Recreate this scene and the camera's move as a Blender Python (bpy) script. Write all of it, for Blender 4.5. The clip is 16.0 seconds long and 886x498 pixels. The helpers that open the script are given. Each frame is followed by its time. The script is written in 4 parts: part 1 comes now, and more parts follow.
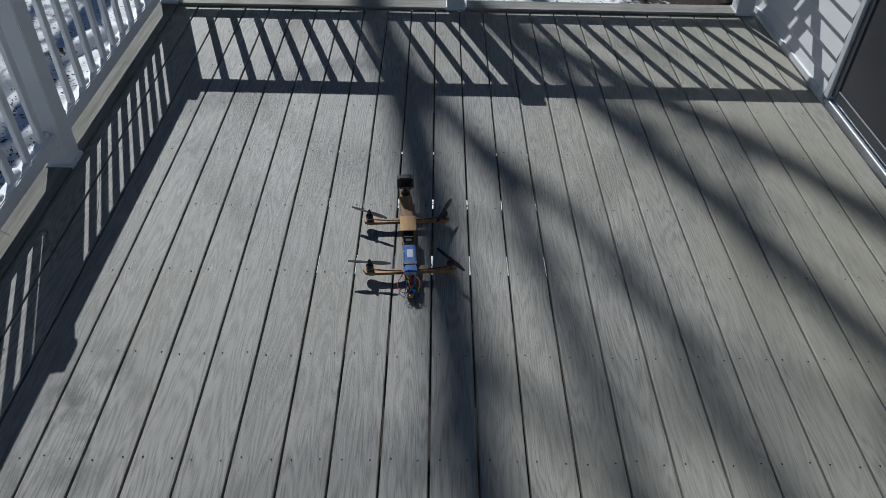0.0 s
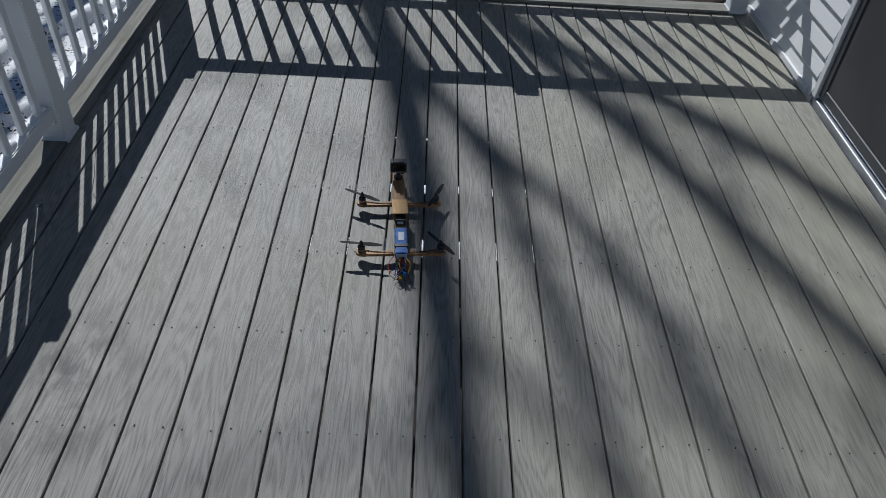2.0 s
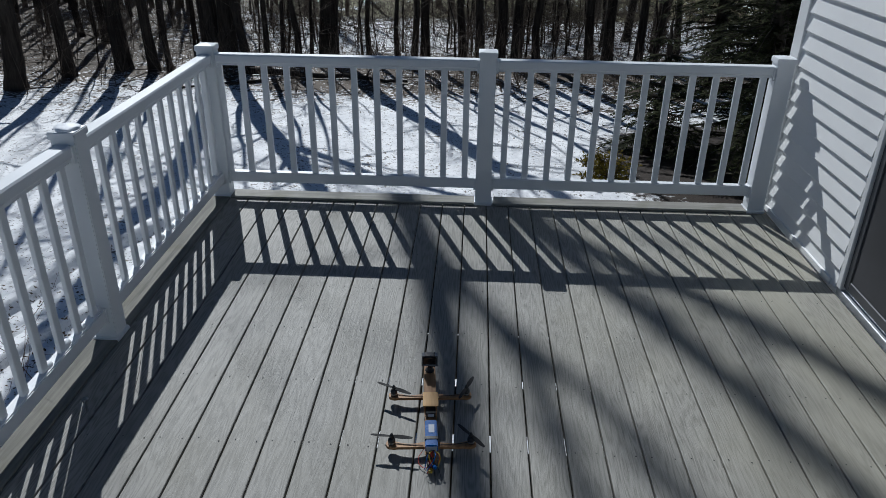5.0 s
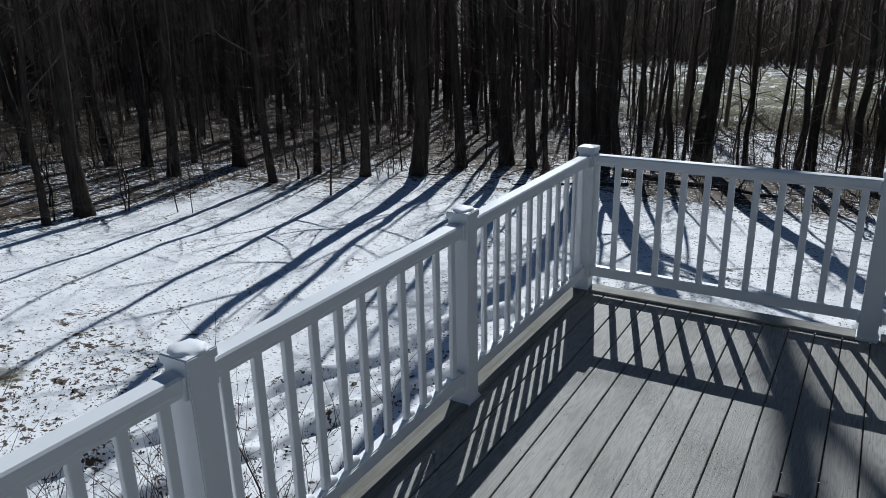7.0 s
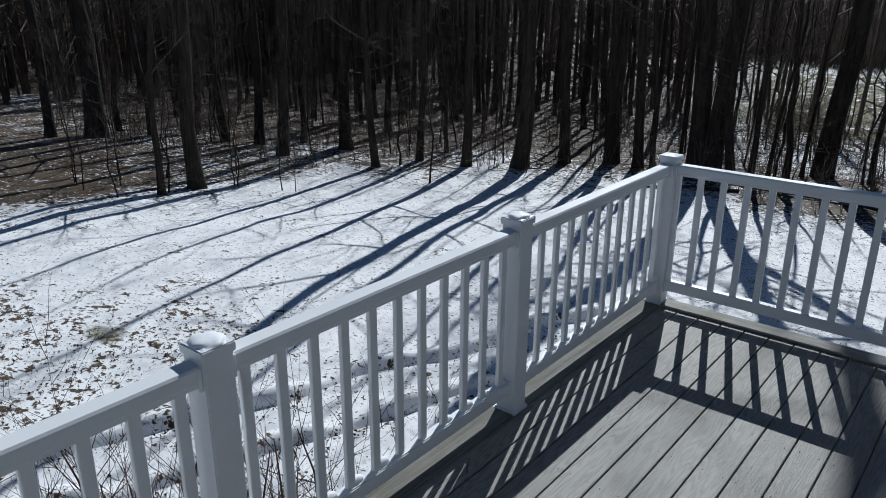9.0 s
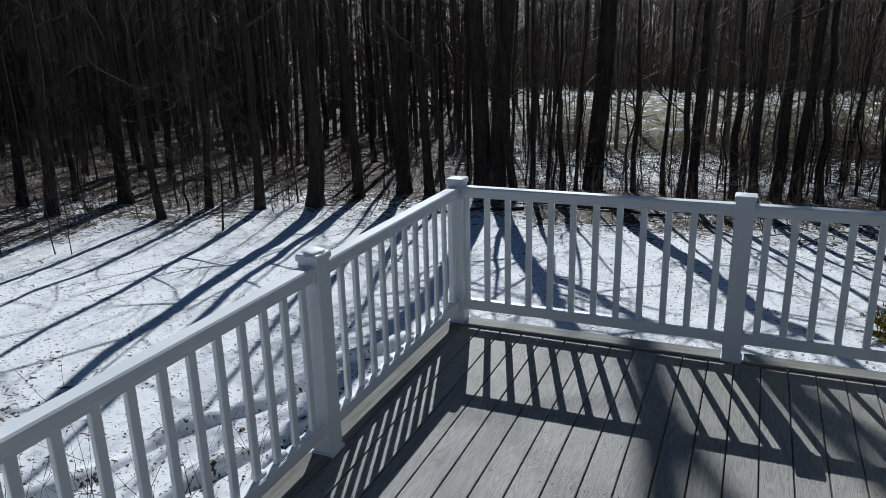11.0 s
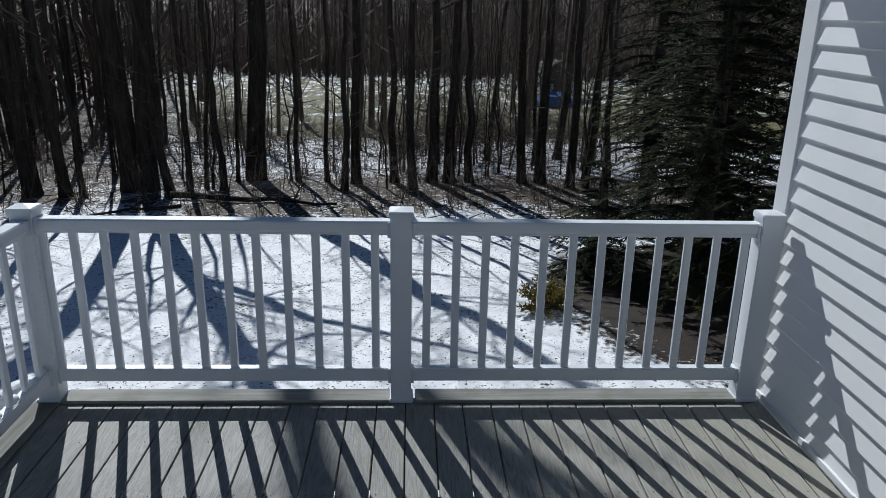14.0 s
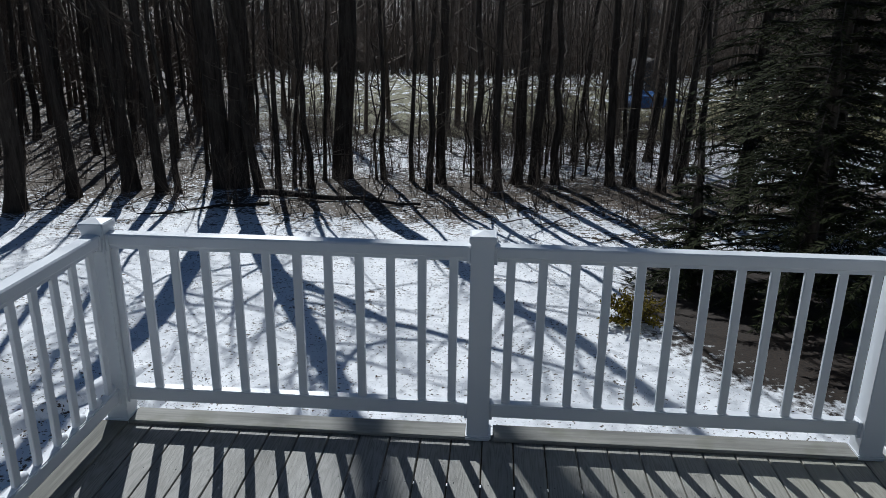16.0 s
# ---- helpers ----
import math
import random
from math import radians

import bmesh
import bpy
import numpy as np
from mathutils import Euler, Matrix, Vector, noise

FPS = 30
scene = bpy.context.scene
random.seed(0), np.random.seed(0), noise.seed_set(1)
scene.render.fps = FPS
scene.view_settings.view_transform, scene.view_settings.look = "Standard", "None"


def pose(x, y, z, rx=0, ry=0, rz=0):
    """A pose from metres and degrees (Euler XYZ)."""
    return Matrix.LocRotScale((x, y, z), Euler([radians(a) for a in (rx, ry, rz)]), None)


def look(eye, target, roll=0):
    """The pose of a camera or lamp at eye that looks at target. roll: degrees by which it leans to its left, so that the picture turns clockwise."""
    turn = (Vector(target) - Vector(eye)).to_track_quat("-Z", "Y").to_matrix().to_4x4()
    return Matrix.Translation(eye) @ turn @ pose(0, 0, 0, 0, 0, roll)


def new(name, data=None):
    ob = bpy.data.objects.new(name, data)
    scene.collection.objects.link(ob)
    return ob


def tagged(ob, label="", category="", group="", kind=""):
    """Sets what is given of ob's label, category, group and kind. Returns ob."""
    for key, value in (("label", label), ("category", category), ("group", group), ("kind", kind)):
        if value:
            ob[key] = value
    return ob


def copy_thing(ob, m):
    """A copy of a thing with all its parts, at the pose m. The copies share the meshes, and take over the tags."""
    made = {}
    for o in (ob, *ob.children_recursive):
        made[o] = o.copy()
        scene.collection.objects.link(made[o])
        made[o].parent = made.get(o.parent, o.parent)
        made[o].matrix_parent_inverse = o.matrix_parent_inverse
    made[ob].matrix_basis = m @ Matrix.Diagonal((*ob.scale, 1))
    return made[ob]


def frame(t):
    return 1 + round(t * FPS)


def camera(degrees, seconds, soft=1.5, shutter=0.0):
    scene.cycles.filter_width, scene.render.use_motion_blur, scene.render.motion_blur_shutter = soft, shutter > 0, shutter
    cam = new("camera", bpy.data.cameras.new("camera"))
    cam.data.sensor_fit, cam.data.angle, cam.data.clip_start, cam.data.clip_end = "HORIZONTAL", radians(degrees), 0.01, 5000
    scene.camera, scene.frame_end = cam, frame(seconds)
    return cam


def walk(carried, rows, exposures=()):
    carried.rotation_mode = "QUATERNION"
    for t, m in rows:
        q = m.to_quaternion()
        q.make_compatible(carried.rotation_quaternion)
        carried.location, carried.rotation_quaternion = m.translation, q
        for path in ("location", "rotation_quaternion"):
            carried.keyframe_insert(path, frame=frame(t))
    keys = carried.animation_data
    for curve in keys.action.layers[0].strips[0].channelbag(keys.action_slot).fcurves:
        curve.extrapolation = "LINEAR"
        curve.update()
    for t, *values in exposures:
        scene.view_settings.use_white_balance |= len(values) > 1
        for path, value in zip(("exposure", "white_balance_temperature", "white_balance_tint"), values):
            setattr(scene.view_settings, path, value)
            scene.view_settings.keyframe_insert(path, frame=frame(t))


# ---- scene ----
cam = camera(61.8, 16.0, soft=0.8)
PATH = [
    (0, (1.637, -4.475, 1.919), (1.667, -2.974, 0.599), 1.6),
    (0.5, (1.659, -4.493, 1.917), (1.689, -3.022, 0.562), 1.1),
    (1, (1.672, -4.524, 1.915), (1.703, -3.058, 0.555), 3.6),
    (1.5, (1.64, -4.524, 1.935), (1.7, -3.042, 0.594), 3.7),
    (2, (1.632, -4.53, 1.936), (1.692, -3.046, 0.596), 4.1),
    (2.5, (1.64, -4.532, 1.94), (1.686, -3.012, 0.64), 3.3),
    (3, (1.642, -4.526, 1.947), (1.679, -2.973, 0.688), 2.9),
    (5.5, (1.678, -4.657, 1.959), (1.516, -2.833, 1.155), -0.6),
    (6, (1.673, -4.677, 1.952), (1.164, -2.889, 1.214), -0.8),
    (6.5, (1.658, -4.686, 1.964), (0.833, -2.998, 1.277), -1.2),
    (7, (1.631, -4.688, 1.96), (0.667, -3.058, 1.318), -1.2),
    (7.5, (1.617, -4.644, 1.967), (0.538, -3.093, 1.313), -0.5),
    (8, (1.674, -4.589, 1.984), (0.476, -3.135, 1.313), 0.4),
    (10.5, (1.809, -4.409, 2.003), (0.815, -2.78, 1.407), -1.1),
    (11, (1.779, -4.427, 1.969), (1.027, -2.666, 1.39), -1.4),
    (11.5, (1.787, -4.314, 2.0), (1.261, -2.485, 1.386), -1.6),
    (12, (1.839, -4.179, 2.018), (1.393, -2.333, 1.391), -0.6),
    (12.5, (1.863, -4.007, 1.972), (1.512, -2.133, 1.369), -0.2),
    (13, (1.716, -3.816, 1.956), (1.61, -1.908, 1.367), -0.6),
    (13.5, (1.76, -3.604, 1.959), (1.814, -1.703, 1.34), 0.6),
    (14, (1.802, -3.421, 1.929), (1.891, -1.522, 1.31), 1.2),
    (14.5, (1.698, -3.238, 1.941), (1.862, -1.352, 1.295), -0.6),
    (15, (1.713, -3.171, 1.951), (1.913, -1.292, 1.297), 0.5),
    (15.5, (1.798, -3.191, 1.945), (1.903, -1.298, 1.313), 1.2),
    (16, (1.803, -3.109, 1.965), (1.669, -1.217, 1.337), 0.7),
]
walk(cam, [(t, look(eye, target, roll)) for t, eye, target, roll in PATH], exposures=[(0, -0.32, 5850, 7), (3, -0.32, 5850, 7), (6, -0.36, 5750, 6), (12, -0.36, 5750, 6), (14, -0.24, 5750, 6), (16, -0.29, 5750, 6)])

# ---- world, sun, exposure ----
SUN_DIR = Vector((0.385, -1.12, -1.0)).normalized()      # the way the light travels
sun_el = math.asin(-SUN_DIR.z)
sun_az = math.atan2(-SUN_DIR.x, -SUN_DIR.y)                 # from +y towards +x
world = bpy.data.worlds.new("world")
scene.world = world
world.use_nodes = True
wn = world.node_tree.nodes
sky = wn.new("ShaderNodeTexSky")
sky.sky_type = "NISHITA"
sky.sun_disc = False
sky.sun_elevation = sun_el
sky.sun_rotation = sun_az
sky.dust_density, sky.ozone_density = 0.2, 5.0
wn["Background"].inputs[1].default_value = 0.038
world.node_tree.links.new(sky.outputs[0], wn["Background"].inputs[0])
sun = new("sun", bpy.data.lights.new("sun", "SUN"))
sun.data.energy, sun.data.angle, sun.data.color = 4.9, radians(0.32), (1.0, 0.955, 0.9)
sun.matrix_world = look((0, 0, 30), Vector((0, 0, 30)) + SUN_DIR)


# ---- materials ----
class Mat:
    """A node material with short ways to its nodes."""

    def __init__(self, name, rough=0.6, metal=0.0, spec=0.5):
        self.m = bpy.data.materials.new(name)
        self.m.use_nodes = True
        self.t = self.m.node_tree
        self.b = self.t.nodes["Principled BSDF"]
        self.b.inputs["Roughness"].default_value = rough
        self.b.inputs["Metallic"].default_value = metal
        self.b.inputs["Specular IOR Level"].default_value = spec
        self.co = None

    def node(self, kind, **kw):
        n = self.t.nodes.new(kind)
        for k, v in kw.items():
            n.inputs[k].default_value = v
        return n

    def link(self, a, b):
        self.t.links.new(a, b)

    def coords(self, stretch=(1, 1, 1), world=False):
        src = self.node("ShaderNodeNewGeometry").outputs["Position"] if world else self.node("ShaderNodeTexCoord").outputs["Object"]
        mp = self.node("ShaderNodeMapping")
        mp.inputs["Scale"].default_value = stretch
        self.link(src, mp.inputs["Vector"])
        return mp.outputs["Vector"]

    def noise(self, scale, stretch=(1, 1, 1), detail=4.0, rough=0.55, world=False, shift=None):
        n = self.node("ShaderNodeTexNoise", Scale=scale, Detail=detail, Roughness=rough)
        v = self.coords(stretch, world)
        if shift is not None:
            add = self.node("ShaderNodeVectorMath")
            self.link(v, add.inputs[0])
            self.link(shift, add.inputs[1])
            v = add.outputs[0]
        self.link(v, n.inputs["Vector"])
        return n.outputs["Fac"]

    def ramp(self, fac, *stops):
        r = self.node("ShaderNodeValToRGB")
        e = r.color_ramp.elements
        while len(e) < len(stops):
            e.new(0.5)
        for el, (p, c) in zip(e, stops):
            el.position = p
            el.color = (*c, 1) if len(c) == 3 else c
        self.link(fac, r.inputs["Fac"])
        return r.outputs["Color"]

    def mix(self, fac, a, b, kind="MIX"):
        n = self.node("ShaderNodeMix")
        n.data_type, n.blend_type = "RGBA", kind
        for s, v in ((0, fac), (6, a), (7, b)):
            if isinstance(v, (int, float)):
                n.inputs[s].default_value = v
            elif isinstance(v, tuple):
                n.inputs[s].default_value = (*v, 1)
            else:
                self.link(v, n.inputs[s])
        return n.outputs[2]

    def math(self, op, a, b=0.0):
        n = self.node("ShaderNodeMath")
        n.operation = op
        for s, v in ((0, a), (1, b)):
            if isinstance(v, (int, float)):
                n.inputs[s].default_value = v
            else:
                self.link(v, n.inputs[s])
        return n.outputs[0]

    def span(self, v, a, b, c=0.0, d=1.0):
        n = self.node("ShaderNodeMapRange")
        for s, x in ((1, a), (2, b), (3, c), (4, d)):
            n.inputs[s].default_value = x
        self.link(v, n.inputs[0])
        return n.outputs[0]

    def color(self, c):
        if isinstance(c, tuple):
            self.b.inputs["Base Color"].default_value = (*c, 1)
        else:
            self.link(c, self.b.inputs["Base Color"])
        return self

    def bump(self, h, strength=0.3, dist=0.01):
        n = self.node("ShaderNodeBump", Strength=strength, Distance=dist)
        self.link(h, n.inputs["Height"])
        self.link(n.outputs[0], self.b.inputs["Normal"])
        return self

    def rough(self, v):
        self.link(v, self.b.inputs["Roughness"])
        return self


def plain(name, c, rough=0.5, metal=0.0, vary=0.12, scale=30.0):
    k = Mat(name, rough, metal)
    n = k.noise(scale)
    lo = tuple(x * (1 - vary) for x in c)
    hi = tuple(min(1, x * (1 + vary)) for x in c)
    k.color(k.ramp(n, (0.3, lo), (0.7, hi)))
    k.rough(k.span(n, 0.2, 0.8, rough * 0.85, min(1, rough * 1.15)))
    return k.m


def make_deck():
    k = Mat("composite_decking", 0.6, 0, 0.3)
    info = k.node("ShaderNodeObjectInfo").outputs["Random"]
    off = k.node("ShaderNodeCombineXYZ")
    k.link(k.math("MULTIPLY", info, 37.0), off.inputs[0])
    k.link(k.math("MULTIPLY", info, 91.0), off.inputs[1])
    sh = off.outputs[0]
    grain = k.noise(230, (1, 0.035, 1), 5, 0.65, shift=sh)
    figure = k.noise(11, (1, 0.10, 1), 2, 0.5, shift=sh)
    wave = k.math("SINE", k.math("MULTIPLY", figure, 95.0))
    line = k.math("ADD", k.math("MULTIPLY", wave, 0.09), grain)
    dirt = k.noise(1.7, (1, 0.6, 1), 5, 0.6, world=True)
    spots = k.noise(7, (1, 0.7, 1), 5, 0.7, world=True)
    base = k.ramp(line, (0.3, (0.125, 0.122, 0.112)), (0.5, (0.268, 0.261, 0.243)), (0.72, (0.35, 0.34, 0.313)))
    base = k.mix(k.span(info, 0, 1, 0.0, 0.35), base, (0.155, 0.15, 0.135))
    base = k.mix(k.span(dirt, 0.45, 0.75, 0, 0.4), base, (0.18, 0.168, 0.125))
    base = k.mix(k.span(spots, 0.66, 0.78, 0, 0.5), base, (0.06, 0.06, 0.057))
    base = k.mix(k.span(spots, 0.30, 0.22, 0, 0.3), base, (0.24, 0.235, 0.22))
    pos = k.node("ShaderNodeSeparateXYZ")
    k.link(k.node("ShaderNodeNewGeometry").outputs["Position"], pos.inputs[0])
    px, py = pos.outputs[0], pos.outputs[1]
    # paler and faintly yellow towards the house, a dark smudge near the open side
    house_side = k.math("MULTIPLY", k.span(px, 1.6, 3.3), k.span(dirt, 0.3, 0.6, 0.25, 0.6))
    base = k.mix(house_side, base, (0.395, 0.378, 0.305))
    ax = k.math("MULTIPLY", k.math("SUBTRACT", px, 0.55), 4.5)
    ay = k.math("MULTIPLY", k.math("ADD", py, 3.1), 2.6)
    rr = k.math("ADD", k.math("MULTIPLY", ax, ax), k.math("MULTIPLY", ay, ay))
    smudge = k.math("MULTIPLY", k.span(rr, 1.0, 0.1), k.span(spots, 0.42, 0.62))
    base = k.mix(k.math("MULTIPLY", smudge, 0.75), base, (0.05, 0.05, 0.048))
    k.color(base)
    k.rough(k.span(grain, 0.3, 0.7, 0.46, 0.68))
    k.bump(line, 0.6, 0.0022)
    return k.m


def make_vinyl(name, c, rough=0.38):
    k = Mat(name, rough)
    a = k.noise(3, world=True, detail=5)
    b = k.noise(45, world=True, detail=3)
    col = k.mix(k.span(a, 0.5, 0.8, 0, 0.25), c, tuple(x * 0.86 for x in c))
    k.color(k.mix(k.span(b, 0.66, 0.75, 0, 0.25), col, tuple(x * 0.75 for x in c)))
    k.rough(k.span(a, 0.3, 0.7, rough * 0.9, rough * 1.3))
    k.bump(b, 0.06, 0.002)
    return k.m


def make_wood(name, dark, light, rough=0.75, axis=(1, 0.06, 1), scale=30, stain=(0.12, 0.13, 0.07)):
    k = Mat(name, rough, 0, 0.3)
    g = k.noise(scale, axis, 5, 0.65)
    s = k.noise(4, detail=5, world=True)
    col = k.ramp(g, (0.3, dark), (0.7, light))
    k.color(k.mix(k.span(s, 0.52, 0.72, 0, 0.55), col, stain))
    k.bump(g, 0.35, 0.003)
    return k.m


def make_bark(name, dark, light):
    k = Mat(name, 0.9, 0, 0.2)
    g = k.noise(14, (1, 1, 0.12), 6, 0.65)
    s = k.noise(1.3, detail=4)
    col = k.ramp(g, (0.35, dark), (0.68, light))
    k.color(k.mix(k.span(s, 0.5, 0.75, 0, 0.4), col, (0.075, 0.072, 0.058)))
    k.bump(g, 0.8, 0.03)
    return k.m


def make_ground(name, extra=0.0):
    k = Mat(name, 0.75, 0, 0.3)
    pos = k.node("ShaderNodeNewGeometry").outputs["Position"]
    xyz = k.node("ShaderNodeSeparateXYZ")
    k.link(pos, xyz.inputs[0])
    x, y = xyz.outputs[0], xyz.outputs[1]
    big = k.noise(0.22, world=True, detail=5)
    mid = k.noise(1.5, world=True, detail=6, rough=0.65)
    fine = k.noise(9, world=True, detail=4, rough=0.6)
    tiny = k.noise(30, (1, 1, 1), world=True, detail=2)
    snow = k.ramp(mid, (0.3, (0.70, 0.715, 0.74)), (0.5, (0.86, 0.87, 0.885)), (0.7, (0.92, 0.925, 0.93)))
    crust = k.noise(5, (1, 1, 1), world=True, detail=6, rough=0.75)
    snow = k.mix(k.span(crust, 0.53, 0.70, 0, 0.7), snow, (0.40, 0.41, 0.42))
    leaf = k.ramp(tiny, (0.3, (0.035, 0.024, 0.015)), (0.55, (0.085, 0.058, 0.034)), (0.8, (0.16, 0.115, 0.07)))
    # how much litter shows through the snow, by place
    wob = k.math("ADD", y, k.math("MULTIPLY", k.math("SUBTRACT", big, 0.5), 9.0))
    near = k.math("ADD", wob, k.span(x, -8, -20, 0, 7))
    woods = k.span(near, 11.5, 18.0, 0.0, 1.0)
    left = k.math("MULTIPLY", k.math("MULTIPLY", k.span(x, -5.0, -6.6), k.span(x, -11.0, -8.6)), k.span(wob, 2.6, -0.5, 0, 1))
    side = k.span(k.math("ADD", x, k.math("MULTIPLY", y, 0.27)), -4.0, 1.5)
    # more snow is left in the thin belt of trees before the lawn
    thin = k.math("SUBTRACT", 1.0, k.math("MULTIPLY", k.math("MULTIPLY", side, k.span(wob, 20.5, 24)), 0.62))
    dens = k.math("MAXIMUM", k.math("MAXIMUM", k.math("MULTIPLY", k.math("MULTIPLY", woods, thin), k.span(near, 14, 21, 0.125, 0.195)), k.span(wob, 95, 130, 0.0, 0.2)), k.math("MAXIMUM", k.math("MULTIPLY", left, 0.08), k.math("MULTIPLY", k.span(x, -13.6, -15.8), k.span(wob, 9.0, 4.0, 0.15, 0.20))))
    lev = k.math("ADD", k.math("MULTIPLY", fine, 0.62), k.math("MULTIPLY", mid, 0.38))
    lev = k.math("ADD", lev, k.math("ADD", dens, extra))
    lev = k.math("ADD", lev, k.math("MULTIPLY", k.math("SUBTRACT", big, 0.5), 0.16))
    col = k.mix(k.span(lev, 0.595, 0.63), snow, leaf)
    speck = k.noise(21, (1, 1, 1), world=True, detail=2, rough=0.5)
    col = k.mix(k.span(k.math("ADD", speck, k.math("MULTIPLY", mid, 0.25)), 0.765, 0.79), col, leaf)
    # bare needle litter under the evergreens, their shade darkened into its colour
    dx = k.math("MULTIPLY", k.math("SUBTRACT", x, 7.6), 0.30)
    dy = k.math("MULTIPLY", k.math("SUBTRACT", y, 8.9), 0.25)
    d = k.math("ADD", k.math("MULTIPLY", dx, dx), k.math("MULTIPLY", dy, dy))
    d = k.math("ADD", d, k.math("MULTIPLY", k.math("SUBTRACT", lev, 0.5), -2.2))
    shaded_duff = k.ramp(tiny, (0.3, (0.009, 0.006, 0.004)), (0.7, (0.032, 0.019, 0.011)))
    col = k.mix(k.span(d, 1.2, 0.9), col, shaded_duff)
    # the lawn beyond the woods, half thawed
    grass = k.ramp(fine, (0.3, (0.075, 0.070, 0.018)), (0.7, (0.155, 0.135, 0.04)))
    far = k.math("ADD", k.noise(1.1, (1, 0.5, 1), world=True, detail=7, rough=0.72), k.span(y, 40, 72, -0.05, 0.045))
    thaw = k.mix(k.span(k.math("ADD", far, k.math("MULTIPLY", mid, 0.3)), 0.675, 0.74), grass, (0.70, 0.72, 0.74))
    lawn = k.math("MULTIPLY", k.math("MULTIPLY", k.span(wob, 33, 37), k.span(wob, 118, 98)), k.span(k.math("ADD", x, k.math("MULTIPLY", y, 0.27)), -4.0, 1.5))
    col = k.mix(lawn, col, thaw)
    # dead grass patches in the yard to the side
    px = k.math("MULTIPLY", k.math("ADD", x, 7.5), 1.7)
    py = k.math("MULTIPLY", k.math("ADD", y, 0.3), 2.0)
    pd = k.math("ADD", k.math("MULTIPLY", px, px), k.math("MULTIPLY", py, py))
    pd = k.math("ADD", pd, k.math("MULTIPLY", lev, -2.2))
    col = k.mix(k.span(pd, -0.85, -1.15, 0, 0.75), col, (0.075, 0.07, 0.026))
    # under the deck too: shade seen through the board gaps is coloured in
    under = k.math("MULTIPLY", k.math("MULTIPLY", k.span(x, -0.1, 0.3), k.span(x, 3.9, 3.6)), k.math("MULTIPLY", k.span(y, 0.1, -0.3), k.span(y, -7.8, -7.2)))
    col = k.mix(under, col, shaded_duff)
    k.color(col)
    k.bump(k.math("ADD", k.math("MULTIPLY", mid, 0.7), k.math("MULTIPLY", fine, 0.3)), 0.6, 0.05)
    return k.m


def make_needles(name, a, b):
    k = Mat(name, 0.9, 0, 0.08)
    r = k.node("ShaderNodeNewGeometry").outputs["Random Per Island"]
    k.color(k.ramp(r, (0.0, a), (1.0, b)))
    return k.m


def make_glass():
    k = Mat("door_glass", 0.03)
    k.b.inputs["Transmission Weight"].default_value = 1.0
    k.b.inputs["IOR"].default_value = 1.45
    n = k.noise(3, world=True, detail=5)
    k.color(k.ramp(n, (0.3, (0.28, 0.3, 0.31)), (0.7, (0.36, 0.38, 0.39))))
    k.rough(k.span(n, 0.45, 0.75, 0.02, 0.12))
    return k.m


DECK = make_deck()
VINYL = make_vinyl("white_vinyl", (0.76, 0.78, 0.80))
SIDING = make_vinyl("white_siding", (0.89, 0.89, 0.885), 0.5)
TRIM = make_vinyl("white_trim", (0.78, 0.79, 0.79), 0.45)
ALU = plain("door_aluminium", (0.55, 0.57, 0.6), 0.35, 0.6, 0.06)
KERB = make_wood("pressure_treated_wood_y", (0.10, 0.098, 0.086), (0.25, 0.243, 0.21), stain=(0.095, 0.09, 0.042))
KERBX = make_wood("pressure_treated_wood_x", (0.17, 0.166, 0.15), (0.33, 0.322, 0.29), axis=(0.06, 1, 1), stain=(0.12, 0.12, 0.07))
JOIST = make_wood("joist_wood", (0.07, 0.06, 0.043), (0.12, 0.10, 0.07))
GROUND = make_ground("snow_and_leaf_litter")
DIRTY_SNOW = make_ground("dirty_old_snow", 0.015)
BARK = make_bark("grey_brown_bark", (0.020, 0.016, 0.013), (0.066, 0.054, 0.044))
TWIG = make_bark("twig_bark", (0.06, 0.046, 0.037), (0.16, 0.125, 0.10))
NEEDLE = make_needles("dark_needles", (0.013, 0.016, 0.007), (0.044, 0.05, 0.020))
SHRUB = make_needles("yellow_green_foliage", (0.10, 0.08, 0.012), (0.23, 0.175, 0.03))
# bark of the crown twigs; its light tone paints in the sun on them
PALE_TWIG = make_bark("sunlit_twig_bark", (0.035, 0.027, 0.022), (0.15, 0.12, 0.095))
LEAF = make_needles("dead_leaves", (0.03, 0.018, 0.01), (0.11, 0.065, 0.035))
SNOW = plain("settled_snow", (0.84, 0.86, 0.89), 0.6, 0, 0.04, 20)
PLY = make_wood("plywood", (0.24, 0.12, 0.05), (0.42, 0.24, 0.11), 0.55, (1, 0.1, 1), 60, (0.16, 0.075, 0.03))
# brighter copy of the plywood, with sunlight put into its colour
PLYTOP = make_wood("sunlit_plywood", (0.50, 0.27, 0.08), (0.68, 0.40, 0.13), 0.4, (1, 0.1, 1), 60, (0.33, 0.18, 0.06))
BLACK = plain("black_plastic", (0.018, 0.018, 0.02), 0.38, 0, 0.2)
STEEL = plain("motor_steel", (0.35, 0.35, 0.36), 0.3, 0.9, 0.1)
BLUE = plain("blue_wrap", (0.004, 0.11, 0.40), 0.28, 0, 0.1)
LABEL = plain("pale_label", (0.55, 0.6, 0.66), 0.4, 0, 0.05)
RED = plain("red_wire", (0.45, 0.025, 0.02), 0.45)
YELLOW = plain("yellow_plug", (0.6, 0.40, 0.03), 0.45)
SCREEN = plain("dark_screen", (0.012, 0.013, 0.015), 0.12)
CLEAR = plain("clear_grey_housing", (0.20, 0.21, 0.22), 0.2, 0.1)
